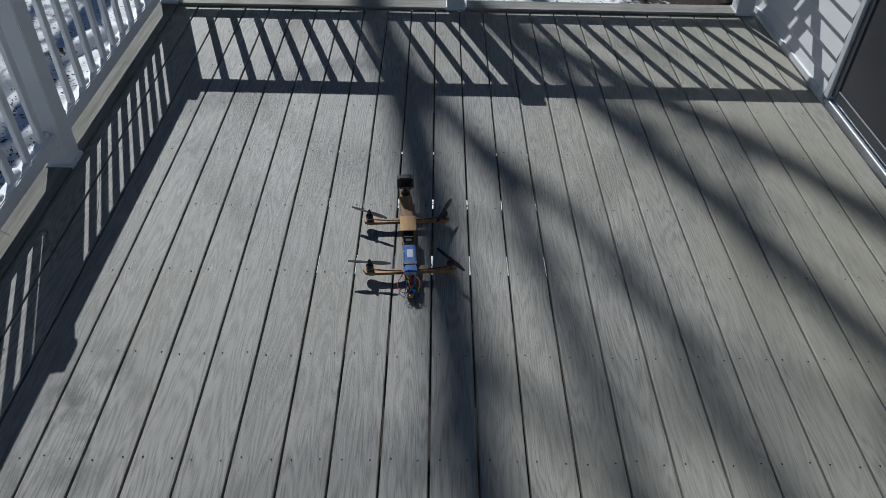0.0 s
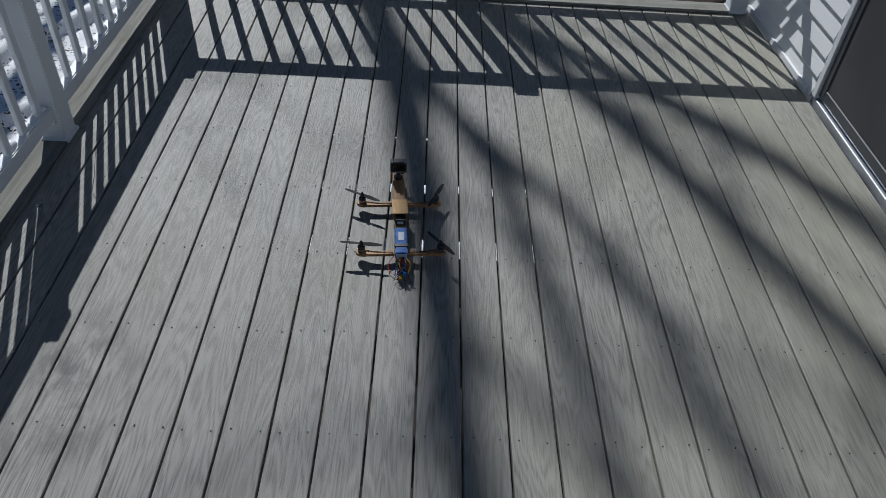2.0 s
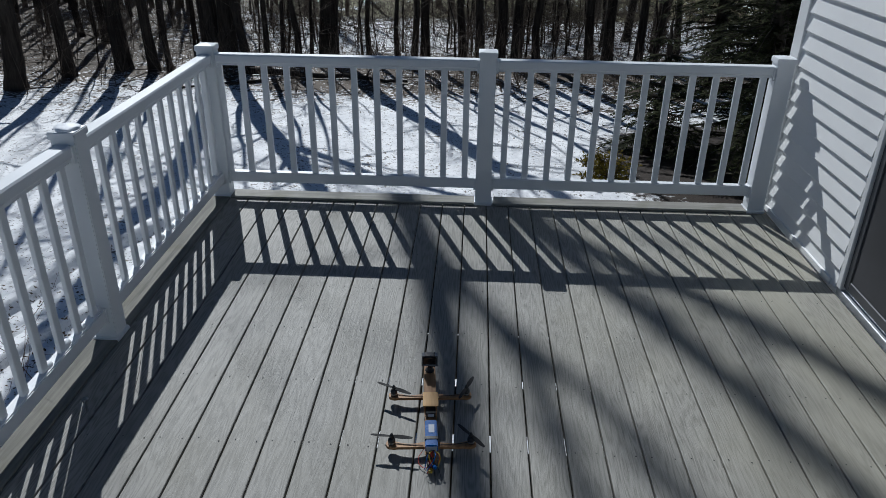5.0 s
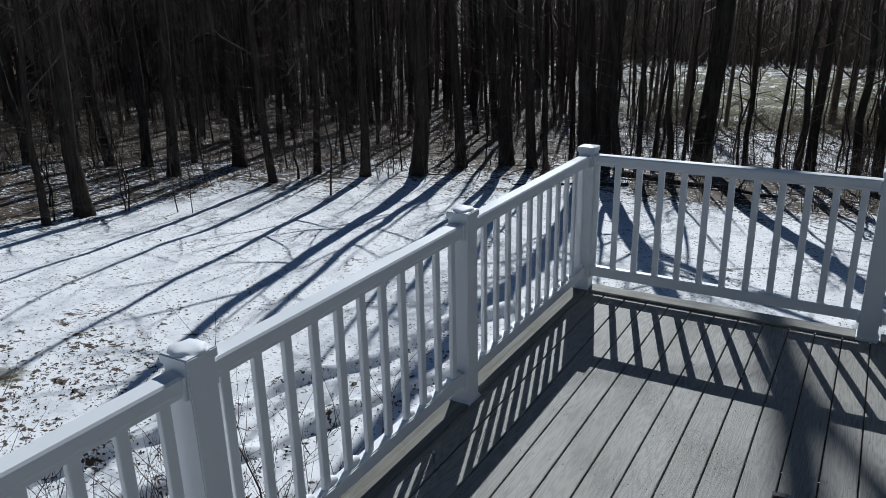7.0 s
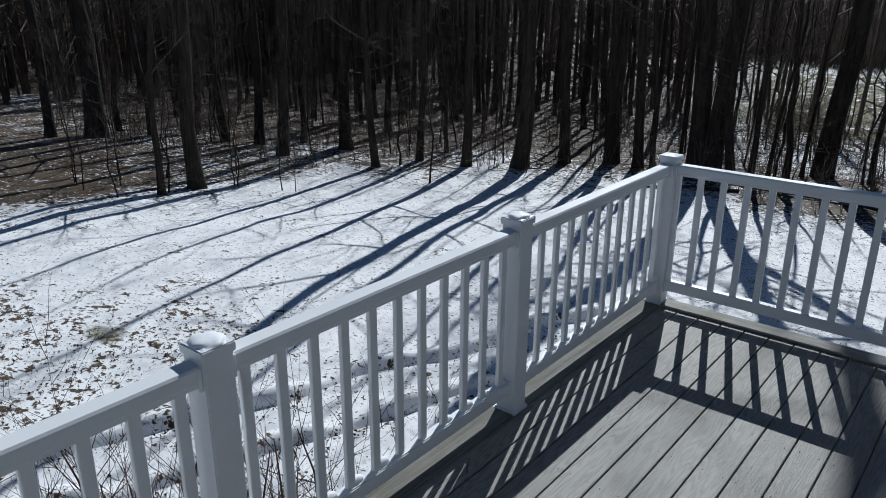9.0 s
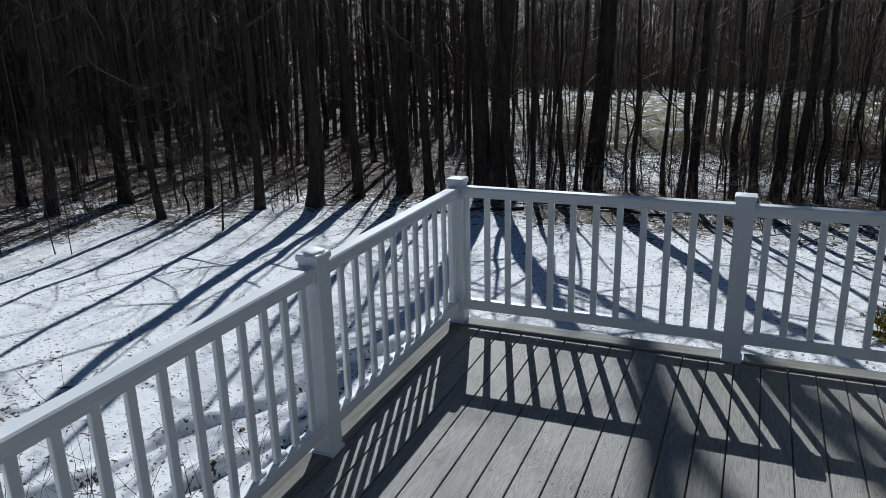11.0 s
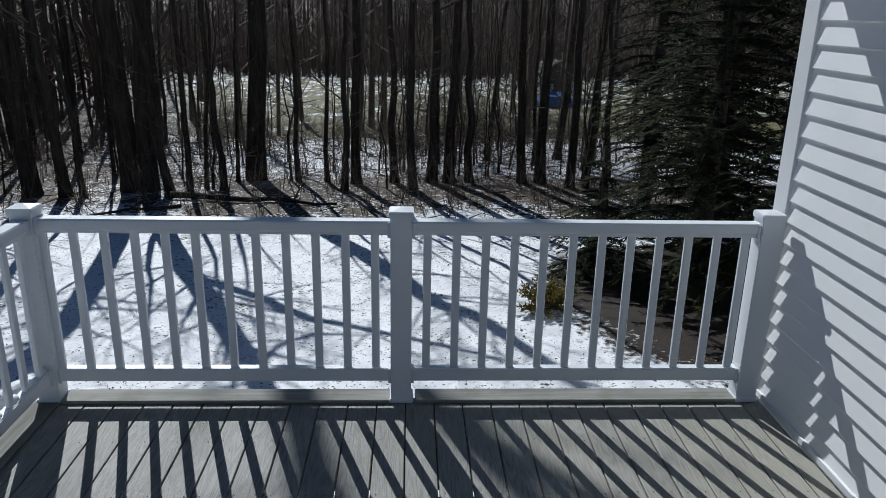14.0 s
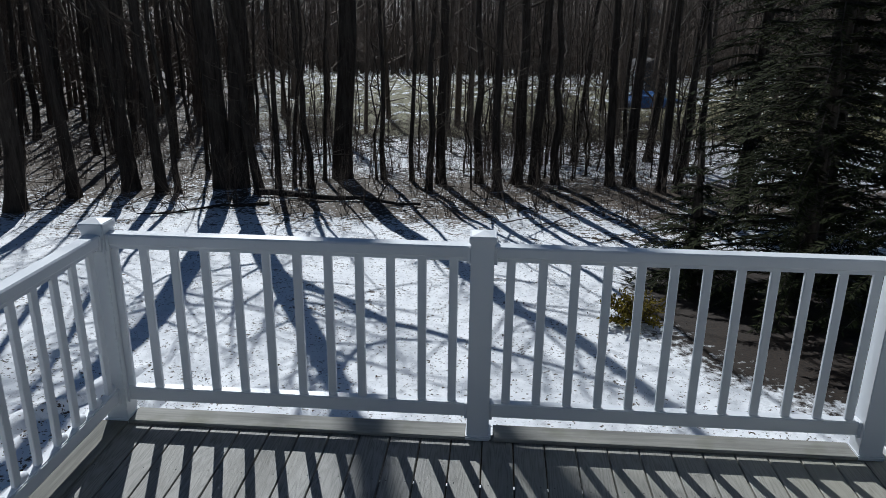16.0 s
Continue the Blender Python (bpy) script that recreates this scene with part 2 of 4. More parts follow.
ROOM = plain("room_wall", (0.12, 0.11, 0.10), 0.8, 0, 0.05, 3)
FLOORWOOD = make_wood("room_floor", (0.04, 0.025, 0.015), (0.07, 0.04, 0.025))
ROOF = plain("dark_shingles", (0.06, 0.058, 0.06), 0.85, 0, 0.3, 4)
PANE = plain("far_window_pane", (0.05, 0.06, 0.08), 0.1)
PALE = plain("pale_clapboard", (0.78, 0.80, 0.82), 0.6, 0, 0.06, 1)
TARP = plain("blue_tarp", (0.03, 0.15, 0.42), 0.45, 0, 0.25, 2)
STONE = plain("grey_block", (0.3, 0.3, 0.3), 0.85, 0, 0.2, 3)
FRAME = plain("dark_grey_sash", (0.07, 0.075, 0.085), 0.45, 0.2, 0.1)
MATTE = plain("matte_black_nylon", (0.012, 0.012, 0.013), 0.85, 0, 0.2)
SHRUB_TWIG = make_bark("brown_shrub_bark", (0.045, 0.027, 0.02), (0.14, 0.085, 0.06))
GLASS = make_glass()
SCREEN_MESH = plain("grey_insect_screen", (0.055, 0.055, 0.06), 0.7, 0, 0.25, 2.5)


# ---- mesh helpers ----
def mesh_of(name, bm, material):
    me = bpy.data.meshes.new(name)
    bm.to_mesh(me)
    bm.free()
    me.materials.append(material)
    return me


def part(name, bm, material, parent=None, label=""):
    """Links a bmesh, or a mesh, as one object under a thing or a part."""
    me = mesh_of(name, bm, material) if isinstance(bm, bmesh.types.BMesh) else bm
    ob = new(name, me)
    ob.parent = parent
    if label:
        ob["label"] = label
    return ob


def thing(name, m=None, label="", category="", group="", kind=""):
    ob = new(name)
    ob.matrix_basis = m or Matrix()
    ob.empty_display_size = 0.1
    return tagged(ob, label, category, group, kind)


def box(x0, x1, y0, y1, z0, z1, bevel=0.0, seg=1, bm=None):
    """A box between two corners, with bevelled edges."""
    b = bmesh.new()
    bmesh.ops.create_cube(b, size=1)
    for v in b.verts:
        v.co = Vector(((x0 + x1) / 2 + v.co.x * (x1 - x0), (y0 + y1) / 2 + v.co.y * (y1 - y0), (z0 + z1) / 2 + v.co.z * (z1 - z0)))
    if bevel:
        bmesh.ops.bevel(b, geom=b.edges[:], offset=bevel, segments=seg, affect="EDGES")
    if bm is None:
        return b
    me = bpy.data.meshes.new("tmp")
    b.to_mesh(me)
    b.free()
    bm.from_mesh(me)
    bpy.data.meshes.remove(me)
    return bm


def extrude(profile, y0, y1):
    """A closed (x, z) profile drawn out along y."""
    b = bmesh.new()
    a = [b.verts.new((x, y0, z)) for x, z in profile]
    c = [b.verts.new((x, y1, z)) for x, z in profile]
    n = len(a)
    for i in range(n):
        b.faces.new((a[i], a[(i + 1) % n], c[(i + 1) % n], c[i]))
    b.faces.new(a[::-1])
    b.faces.new(c)
    bmesh.ops.recalc_face_normals(b, faces=b.faces[:])
    return b


def lathe(profile, n=16, centre=(0, 0, 0)):
    """A turned body from (radius, z) pairs."""
    b = bmesh.new()
    cx, cy, cz = centre
    rings = []
    for r, z in profile:
        rings.append([b.verts.new((cx + r * math.cos(2 * math.pi * i / n), cy + r * math.sin(2 * math.pi * i / n), cz + z)) for i in range(n)])
    for p, q in zip(rings, rings[1:]):
        for i in range(n):
            b.faces.new((p[i], p[(i + 1) % n], q[(i + 1) % n], q[i]))
    b.faces.new(rings[0][::-1])
    b.faces.new(rings[-1])
    return b


class Soup:
    """Verts and faces gathered quickly, for tubes and leaves."""

    def __init__(self):
        self.v, self.f = [], []

    def tube(self, pts, radii, n=6):
        base = len(self.v)
        k = len(pts)
        for i in range(k):
            p = pts[i]
            d = (pts[min(i + 1, k - 1)] - pts[max(i - 1, 0)])
            d = d.normalized() if d.length > 1e-9 else Vector((0, 0, 1))
            s = d.cross(Vector((0.31, 0.87, 0.05))).normalized() if abs(d.z) > 0.8 else d.cross(Vector((0, 0, 1))).normalized()
            u = s.cross(d)
            for j in range(n):
                a = 2 * math.pi * j / n
                self.v.append(p + (s * math.cos(a) + u * math.sin(a)) * radii[i])
        for i in range(k - 1):
            for j in range(n):
                a = base + i * n + j
                b = base + i * n + (j + 1) % n
                self.f.append((a, b, b + n, a + n))
        self.f.append(tuple(base + (k - 1) * n + j for j in range(n)))

    def quad(self, a, b, c, d):
        n = len(self.v)
        self.v += [a, b, c, d]
        self.f.append((n, n + 1, n + 2, n + 3))

    def mesh(self, name, material, smooth=True):
        me = bpy.data.meshes.new(name)
        me.from_pydata(self.v, [], self.f)
        me.materials.append(material)
        if smooth:
            me.polygons.foreach_set("use_smooth", [True] * len(me.polygons))
        me.update()
        return me


# ---- ground ----
def step(a, b, x):
    t = min(1.0, max(0.0, (x - a) / (b - a)))
    return t * t * (3 - 2 * t)


def ground_z(x, y):
    z = -2.5 - 0.06 * min(38.0, max(-12.0, y))
    z -= 1.2 * step(60, 95, y)
    z += 9 * step(-12, -70, x + 0.3 * y) * step(28, 80, y)
    z += 26 * step(120, 420, y) + 4.5 * step(30, 150, abs(x)) * step(10, 60, y)
    z += 0.25 * noise.noise(Vector((x * 0.13, y * 0.13, 0.3))) + 0.05 * noise.noise(Vector((x * 0.7, y * 0.7, 4)))
    return z


def ground_sheet():
    xs = [math.sinh(i / 90 * 4.6) * 13.0 for i in range(-90, 91)]
    ys = [4 + math.sinh(i / 90 * 4.6) * 13.0 for i in range(-60, 91)]
    v = [(x, y, ground_z(x, y)) for y in ys for x in xs]
    n = len(xs)
    f = [(j * n + i, j * n + i + 1, (j + 1) * n + i + 1, (j + 1) * n + i) for j in range(len(ys) - 1) for i in range(n - 1)]
    me = bpy.data.meshes.new("ground")
    me.from_pydata(v, [], f)
    me.materials.append(GROUND)
    me.polygons.foreach_set("use_smooth", [True] * len(me.polygons))
    tagged(new("ground", me), "thin patchy snow over brown leaf litter", "ground", kind="structure")


ground_sheet()

# ---- house: wall with sliding door ----
WX = 3.672          # face of the wall's core
DOOR0, DOOR1 = -1.07, -2.90
DOORTOP = 2.06


def house():
    wall = part("wall_east", box(WX, WX + 0.15, DOOR0, 0.11, -2.8, 2.45), SIDING)
    tagged(wall, "house wall clad in white horizontal vinyl siding", "wall", kind="structure")
    part("core", box(WX, WX + 0.15, DOOR1, DOOR0, DOORTOP, 2.45), SIDING, wall)
    part("core", box(WX, WX + 0.15, -9.0, DOOR1, -2.8, 2.45), SIDING, wall)
    part("core", box(WX, WX + 0.15, DOOR1, DOOR0, -2.8, -0.02), SIDING, wall)
    pitch = 0.1053

    def course(y0, y1):
        prof = [(WX - 0.002, 0.0), (WX - 0.021, 0.0), (WX - 0.023, 0.006), (WX - 0.008, pitch), (WX - 0.002, pitch)]
        return mesh_of("siding_plank", extrude(prof, y0, y1), SIDING)

    a, b, c = course(DOOR0 + 0.005, 0.02), course(-8.9, DOOR1 - 0.005), course(DOOR1, DOOR0)
    for i in range(22):
        z = 0.012 + i * pitch
        for me in ([a, b] if z < DOORTOP + 0.05 else [a, b, c]):
            part("siding_plank", me, SIDING, wall).location.z = z
    part("corner_post", box(WX - 0.03, WX + 0.1, 0.021, 0.15, -2.8, 2.44, 0.004), TRIM, wall, "white vinyl corner post")
    part("base_board", box(WX - 0.03, WX - 0.003, DOOR0 + 0.06, 0.015, 0.004, 0.042, 0.004), TRIM, wall, "white base board scuffed near the deck")
    tagged(part("wall_north", box(WX + 0.151, 9.5, 0.0, 0.12, -2.8, 2.45), SIDING), "white end wall of the house", "wall", kind="structure")
    tagged(part("wall_back", box(9.35, 9.5, -9.0, -0.002, -2.8, 2.45), SIDING), "white far wall of the house", "wall", kind="structure")
    tagged(part("wall_south", box(WX + 0.151, 9.349, -9.0, -8.87, -2.8, 2.45), SIDING), "white rear end wall of the house", "wall", kind="structure")
    tagged(part("floor", box(WX + 0.151, 9.349, -8.86, -0.003, -0.15, -0.01), FLOORWOOD), "brown wooden floor inside the house", "floor", kind="structure")
    tagged(part("ceiling", box(WX + 0.151, 9.349, -8.86, -0.003, 2.3, 2.4), ROOM), "plain ceiling inside the house", "ceiling", kind="structure")
    roof = part("roof", box(WX - 0.36, 9.9, -9.4, 0.36, 2.452, 2.62), TRIM)
    tagged(roof, "white eave and roof over the house wall", "roof", kind="structure")
    part("soffit", box(WX - 0.345, WX - 0.032, -9.3, 0.34, 2.41, 2.45), TRIM, roof)
    part("shingles", extrude([(WX - 0.38, 2.622), (9.9, 2.622), (6.7, 4.3)], -9.4, 0.37), ROOF, roof)
    # sliding door
    door = thing("door_1", None, "sliding glass patio door in a silvery white frame", "door", kind="structure")
    f = WX - 0.02
    part("sill", box(f + 0.006, WX + 0.13, DOOR1, DOOR0, -0.015, 0.028, 0.004), ALU, door, "metal door sill with tracks")
    part("track", box(f + 0.028, f + 0.036, DOOR1 + 0.04, DOOR0 - 0.04, 0.029, 0.045, 0.001), ALU, door)
    part("track", box(f + 0.075, f + 0.083, DOOR1 + 0.04, DOOR0 - 0.04, 0.029, 0.045, 0.001), ALU, door)
    part("jamb", box(f, WX + 0.13, DOOR0 - 0.045, DOOR0, 0.029, DOORTOP, 0.004), TRIM, door)
    part("jamb", box(f, WX + 0.13, DOOR1, DOOR1 + 0.045, 0.029, DOORTOP, 0.004), TRIM, door)
    part("head", box(f, WX + 0.13, DOOR1 + 0.046, DOOR0 - 0.046, DOORTOP - 0.05, DOORTOP, 0.004), TRIM, door)
    ym = (DOOR0 + DOOR1) / 2
    for y0, y1, x in ((ym - 0.03, DOOR0 - 0.05, f + 0.012), (DOOR1 + 0.05, ym + 0.03, f + 0.066)):
        sash = part("sash", box(x, x + 0.035, y0, y0 + 0.05, 0.05, DOORTOP - 0.055, 0.004), FRAME, door, "dark grey sash")
        part("stile", box(x, x + 0.035, y1 - 0.05, y1, 0.05, DOORTOP - 0.055, 0.004), FRAME, sash)
        part("rail", box(x, x + 0.035, y0 + 0.051, y1 - 0.051, 0.05, 0.105, 0.004), FRAME, sash)
        part("rail", box(x, x + 0.035, y0 + 0.051, y1 - 0.051, DOORTOP - 0.11, DOORTOP - 0.055, 0.004), FRAME, sash)
        part("screen_mesh", box(x + 0.006, x + 0.0075, y0 + 0.049, y1 - 0.049, 0.104, DOORTOP - 0.109), SCREEN_MESH, sash, "dark grey insect screen")
        pane = part("pane", box(x + 0.015, x + 0.021, y0 + 0.049, y1 - 0.049, 0.104, DOORTOP - 0.109), GLASS, sash)
        pane.visible_shadow = False


house()


# ---- railing ----
PH = 0.052
POSTS_FRONT = [0.0, 1.76, 3.5585]
POSTS_LEFT = [-1.742, -3.395, -5.05, -6.7]


def post():
    """White sleeve post with a low pyramid cap and a skirt at its foot."""
    t = thing("railing_post", None, "white vinyl railing post with a low pyramid cap", "post", "railing posts")
    part("sleeve", box(-PH, PH, -PH, PH, 0.001, 0.985, 0.004, 2), VINYL, t)
    b = box(-0.059, 0.059, -0.059, 0.059, 0.978, 1.012, 0.004, 2)
    part("cap", b, VINYL, t)
    top = bmesh.new()
    base = [top.verts.new((sx * 0.054, sy * 0.054, 1.011)) for sx, sy in ((-1, -1), (1, -1), (1, 1), (-1, 1))]
    tip = top.verts.new((0, 0, 1.024))
    for i in range(4):
        top.faces.new((base[i], base[(i + 1) % 4], tip))
    top.faces.new(base[::-1])
    part("cap_top", top, VINYL, t)
    part("skirt", box(-0.063, 0.063, -0.063, 0.063, 0.0008, 0.024, 0.006, 2), VINYL, t)
    return t


def section(length, count, first):
    """A railing section along +x from post face to post face."""
    t = thing("railing_section", None, "white vinyl railing section with square balusters", "railing", "railing sections")
    top = [(-0.028, 0.891), (0.028, 0.891), (0.028, 0.905), (0.036, 0.913), (0.036, 0.952), (0.030, 0.960), (-0.030, 0.960), (-0.036, 0.952), (-0.036, 0.913), (-0.028, 0.905)]
    rot = Matrix.Rotation(-math.pi / 2, 4, "Z")
    b = extrude(top, 0.0, length)
    bmesh.ops.transform(b, matrix=rot, verts=b.verts[:])
    part("top_rail", b, VINYL, t)
    b = box(0, length, -0.026, 0.026, 0.110, 0.180, 0.005, 2)
    part("bottom_rail", b, VINYL, t)
    me = mesh_of("baluster", box(-0.020, 0.020, -0.0105, 0.0105, 0.178, 0.893, 0.003), VINYL)
    for i in range(count):
        part("baluster", me, VINYL, t).location = (first + 0.1425 * i, 0, 0)
    for x0, x1 in ((0.0, 0.014), (length - 0.014, length)):
        part("bracket", box(x0, x1, -0.042, 0.042, 0.880, 0.958, 0.003), VINYL, t)
        part("bracket", box(x0, x1, -0.032, 0.032, 0.10, 0.182, 0.003), VINYL, t)
    return t


def railing():
    p = post()
    spots = [(x, 0.0) for x in POSTS_FRONT] + [(0.0, y) for y in POSTS_LEFT]
    for i, (x, y) in enumerate(spots):
        if i == 0:
            p.matrix_basis = pose(x, y, 0)
        else:
            copy_thing(p, pose(x, y, 0))
    for a, b, first in ((0.0, 1.76, 0.013), (1.76, 3.5585, 0.075)):
        section(b - a - 2 * PH, 12, first).matrix_basis = pose(a + PH, 0.0, 0)
    ys = [0.0] + POSTS_LEFT
    for a, b in zip(ys, ys[1:]):
        n = 12 if a == 0 else 11
        section(a - b - 2 * PH, n, 0.045 if a == 0 else 0.06).matrix_basis = pose(0.0, a - PH, 0, 0, 0, -90)
    # treated lumber laid along the deck's edge, cut round the posts
    for i, (a, b) in enumerate(zip(POSTS_FRONT, POSTS_FRONT[1:])):
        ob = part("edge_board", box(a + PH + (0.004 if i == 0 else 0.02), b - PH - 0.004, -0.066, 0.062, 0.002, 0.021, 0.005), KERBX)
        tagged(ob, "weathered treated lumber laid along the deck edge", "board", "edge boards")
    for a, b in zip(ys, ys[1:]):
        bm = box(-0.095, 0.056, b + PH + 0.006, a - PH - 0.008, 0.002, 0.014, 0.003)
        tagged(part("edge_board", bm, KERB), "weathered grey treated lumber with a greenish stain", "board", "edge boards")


railing()


def snow_lump(name, cx, cy, cz, rx, ry, rz, seed):
    b = bmesh.new()
    bmesh.ops.create_icosphere(b, subdivisions=3, radius=1)
    for v in b.verts:
        k = 1 + 0.22 * noise.noise(v.co * 1.6 + Vector((seed, 0, 0)))
        z = max(v.co.z, -0.02)
        v.co = Vector((cx + v.co.x * rx * k, cy + v.co.y * ry * k, cz + z * rz * k))
    for f in b.faces:
        f.smooth = True
    return part(name, b, SNOW)


def rail_snow():
    rng = random.Random(5)
    for y, w in ((POSTS_LEFT[0], 0.054), (POSTS_LEFT[1], 0.058)):
        tagged(snow_lump("snow_heap", 0.0, y, 1.012, w, w, 0.018, y), "small melting heap of snow on a post cap", "snow")
    bm = bmesh.new()
    ys = [0.0] + POSTS_LEFT[:3]
    for a, b in zip(ys, ys[1:]):
        n = 12 if a == 0 else 11
        for i in range(n):
            y = a - PH - (0.045 if a == 0 else 0.06) - 0.1425 * i + 0.034
            if rng.random() < 0.85:
                s = rng.uniform(0.7, 1.25)
                g = bmesh.ops.create_icosphere(bm, subdivisions=2, radius=1)
                for v in g["verts"]:
                    v.co = Vector((-0.005 + v.co.x * 0.022, y + v.co.y * 0.036 * s, 0.179 + max(0, v.co.z) * 0.028 * s))
    for f in bm.faces:
        f.smooth = True
    tagged(part("rail_snow", bm, SNOW), "crumbs of snow lying between balusters on the lower rail", "snow", kind="stuff")


rail_snow()


# ---- drone ----
def rounded_plate(pts, z0, z1):
    b = bmesh.new()
    lo = [b.verts.new((x, y, z0)) for x, y in pts]
    f = b.faces.new(lo)
    r = bmesh.ops.extrude_face_region(b, geom=[f])
    for v in r["geom"]:
        if isinstance(v, bmesh.types.BMVert):
            v.co.z = z1
    bmesh.ops.recalc_face_normals(b, faces=b.faces[:])
    return b


def wire(pts, r, material, parent, name="wire", label=""):
    c = bpy.data.curves.new(name, "CURVE")
    c.dimensions, c.bevel_depth, c.bevel_resolution, c.resolution_u = "3D", r, 2, 6
    s = c.splines.new("BEZIER")
    s.bezier_points.add(len(pts) - 1)
    for bp, p in zip(s.bezier_points, pts):
        bp.co = p
        bp.handle_left_type = bp.handle_right_type = "AUTO"
    c.materials.append(material)
    ob = new(name, c)
    me = bpy.data.meshes.new_from_object(ob.evaluated_get(bpy.context.evaluated_depsgraph_get()))
    bpy.data.objects.remove(ob)
    bpy.data.curves.remove(c)
    return part(name, me, material, parent, label)


def drone():
    t = thing("quadcopter_drone", pose(1.545, -2.282, -0.0195, 0, 0, 4.3), "homemade wooden quadcopter with blue battery and camera on the deck", "drone")
    part("lower_boom", box(-0.019, 0.019, -0.235, 0.145, 0.0205, 0.046, 0.003), PLY, t, "brown wooden box boom")
    part("top_plate", box(-0.025, 0.025, -0.235, 0.325, 0.0605, 0.0655, 0.0015), PLY, t)
    part("spacer", box(-0.018, 0.018, -0.2, 0.14, 0.046, 0.0605), PLY, t)
    for s in (-1, 1):
        c = bmesh.new()
        prof = []
        for i in range(12):
            a = math.pi * i / 11
            prof.append((0.275 + 0.045 * math.cos(a), 0.06 - 0.034 * math.sin(a)))
        vs = [c.verts.new((s * 0.020, y, z)) for y, z in prof]
        f = c.faces.new(vs)
        r = bmesh.ops.extrude_face_region(c, geom=[f])
        for v in r["geom"]:
            if isinstance(v, bmesh.types.BMVert):
                v.co.x += -s * 0.004
        bmesh.ops.recalc_face_normals(c, faces=c.faces[:])
        part("cheek", c, PLY, t)
        part("cheek_hole", box(s * 0.0202 - 0.0006, s * 0.0202 + 0.0006, 0.265, 0.288, 0.038, 0.052, 0.0004), BLACK, t)
    # arms, motors and propellers
    for n, (sx, ym, ang) in enumerate(((-1, 0.125, 150), (1, 0.125, 65), (-1, -0.17, 172), (1, -0.17, 125))):
        pts, back = [], []
        for i in range(11):
            u = i / 10
            x = sx * (0.016 + 0.142 * u)
            w = 0.016 - 0.007 * math.sin(math.pi * min(1, u * 1.15)) + (0.004 if u > 0.85 else 0)
            yc = ym - 0.010 * math.sin(math.pi * u) + 0.004 * u
            pts.append((x, yc + w))
            back.append((x, yc - w))
        tip = [(sx * (0.158 + 0.014 * math.sin(math.pi * k / 6)), ym + 0.004 + 0.019 * math.cos(math.pi * k / 6)) for k in range(1, 6)]
        part("arm", rounded_plate(pts + tip + back[::-1], 0.0475, 0.0595), PLY, t, "curved wooden arm")
        mx, my = sx * 0.150, ym + 0.004
        motor = part("motor", lathe([(0.0125, 0.0), (0.014, 0.003), (0.014, 0.02), (0.011, 0.026), (0.006, 0.028)], 18, (mx, my, 0.0597)), BLACK, t)
        part("stator", lathe([(0.0142, 0.0), (0.0146, 0.004), (0.0142, 0.007)], 18, (mx, my, 0.064)), STEEL, motor)
        part("spinner", lathe([(0.0075, 0.0), (0.008, 0.006), (0.0065, 0.013), (0.0035, 0.019), (0.0008, 0.022)], 14, (mx, my, 0.0885)), BLACK, motor)
        pb = bmesh.new()
        for half in (0, math.pi):
            a = radians(ang) + half
            row = []
            for i in range(9):
                u = i / 8
                rad = 0.006 + 0.074 * u
                wid = 0.003 + 0.0052 * math.sin(math.pi * min(1, 0.15 + 0.8 * u)) * (1 if u < 0.95 else 0.5)
                tw = radians(28 - 20 * u)
                for e in (-1, 1):
                    lx, ly, lz = rad, e * wid, e * wid * math.tan(tw) * 0.6
                    row.append(pb.verts.new((mx + lx * math.cos(a) - ly * math.sin(a), my + lx * math.sin(a) + ly * math.cos(a), 0.0945 + lz)))
            for i in range(8):
                pb.faces.new((row[2 * i], row[2 * i + 2], row[2 * i + 3], row[2 * i + 1]))
        ext = bmesh.ops.extrude_face_region(pb, geom=pb.faces[:])
        for v in ext["geom"]:
            if isinstance(v, bmesh.types.BMVert):
                v.co.z += 0.0016
        bmesh.ops.recalc_face_normals(pb, faces=pb.faces[:])
        part("propeller", pb, MATTE, motor, "dark two-blade propeller")
        wire([(mx - sx * 0.008, my, 0.062), (sx * 0.10, ym - 0.004, 0.0615), (sx * 0.03, ym - 0.01, 0.062)], 0.0014, BLACK, t)
    # control board tower
    tower = part("control_tower", box(-0.024, 0.024, 0.0, 0.075, 0.0655, 0.069), PLY, t)
    for s in (-1, 1):
        part("side_wall", box(s * 0.024 - 0.002, s * 0.024 + 0.002, 0.01, 0.075, 0.069, 0.106, 0.0005), PLY, tower)
    part("cover_plate", box(-0.031, 0.031, -0.008, 0.082, 0.106, 0.1095, 0.001), PLYTOP, tower, "plywood cover in a sunlit tone")
    part("receiver", box(-0.019, 0.019, -0.03, 0.02, 0.069, 0.094, 0.002), BLACK, tower, "black receiver box")
    part("receiver_label", box(-0.012, 0.012, -0.0306, -0.0302, 0.074, 0.087), LABEL, tower)
    wire([(-0.016, -0.03, 0.08), (-0.024, -0.05, 0.085), (-0.02, -0.07, 0.072)], 0.0016, BLACK, t)
    # battery with strap
    bat = part("battery", box(-0.0235, 0.0235, -0.225, -0.075, 0.0662, 0.098, 0.004, 3), BLUE, t, "blue shrink-wrapped battery pack")
    part("battery_label", box(-0.010, 0.012, -0.15, -0.105, 0.0979, 0.0984), LABEL, bat)
    part("battery_end", box(-0.02, 0.02, -0.2256, -0.2246, 0.07, 0.094), LABEL, bat)
    part("strap", box(-0.0255, 0.0255, -0.19, -0.172, 0.058, 0.1005, 0.002), BLACK, bat, "black strap")
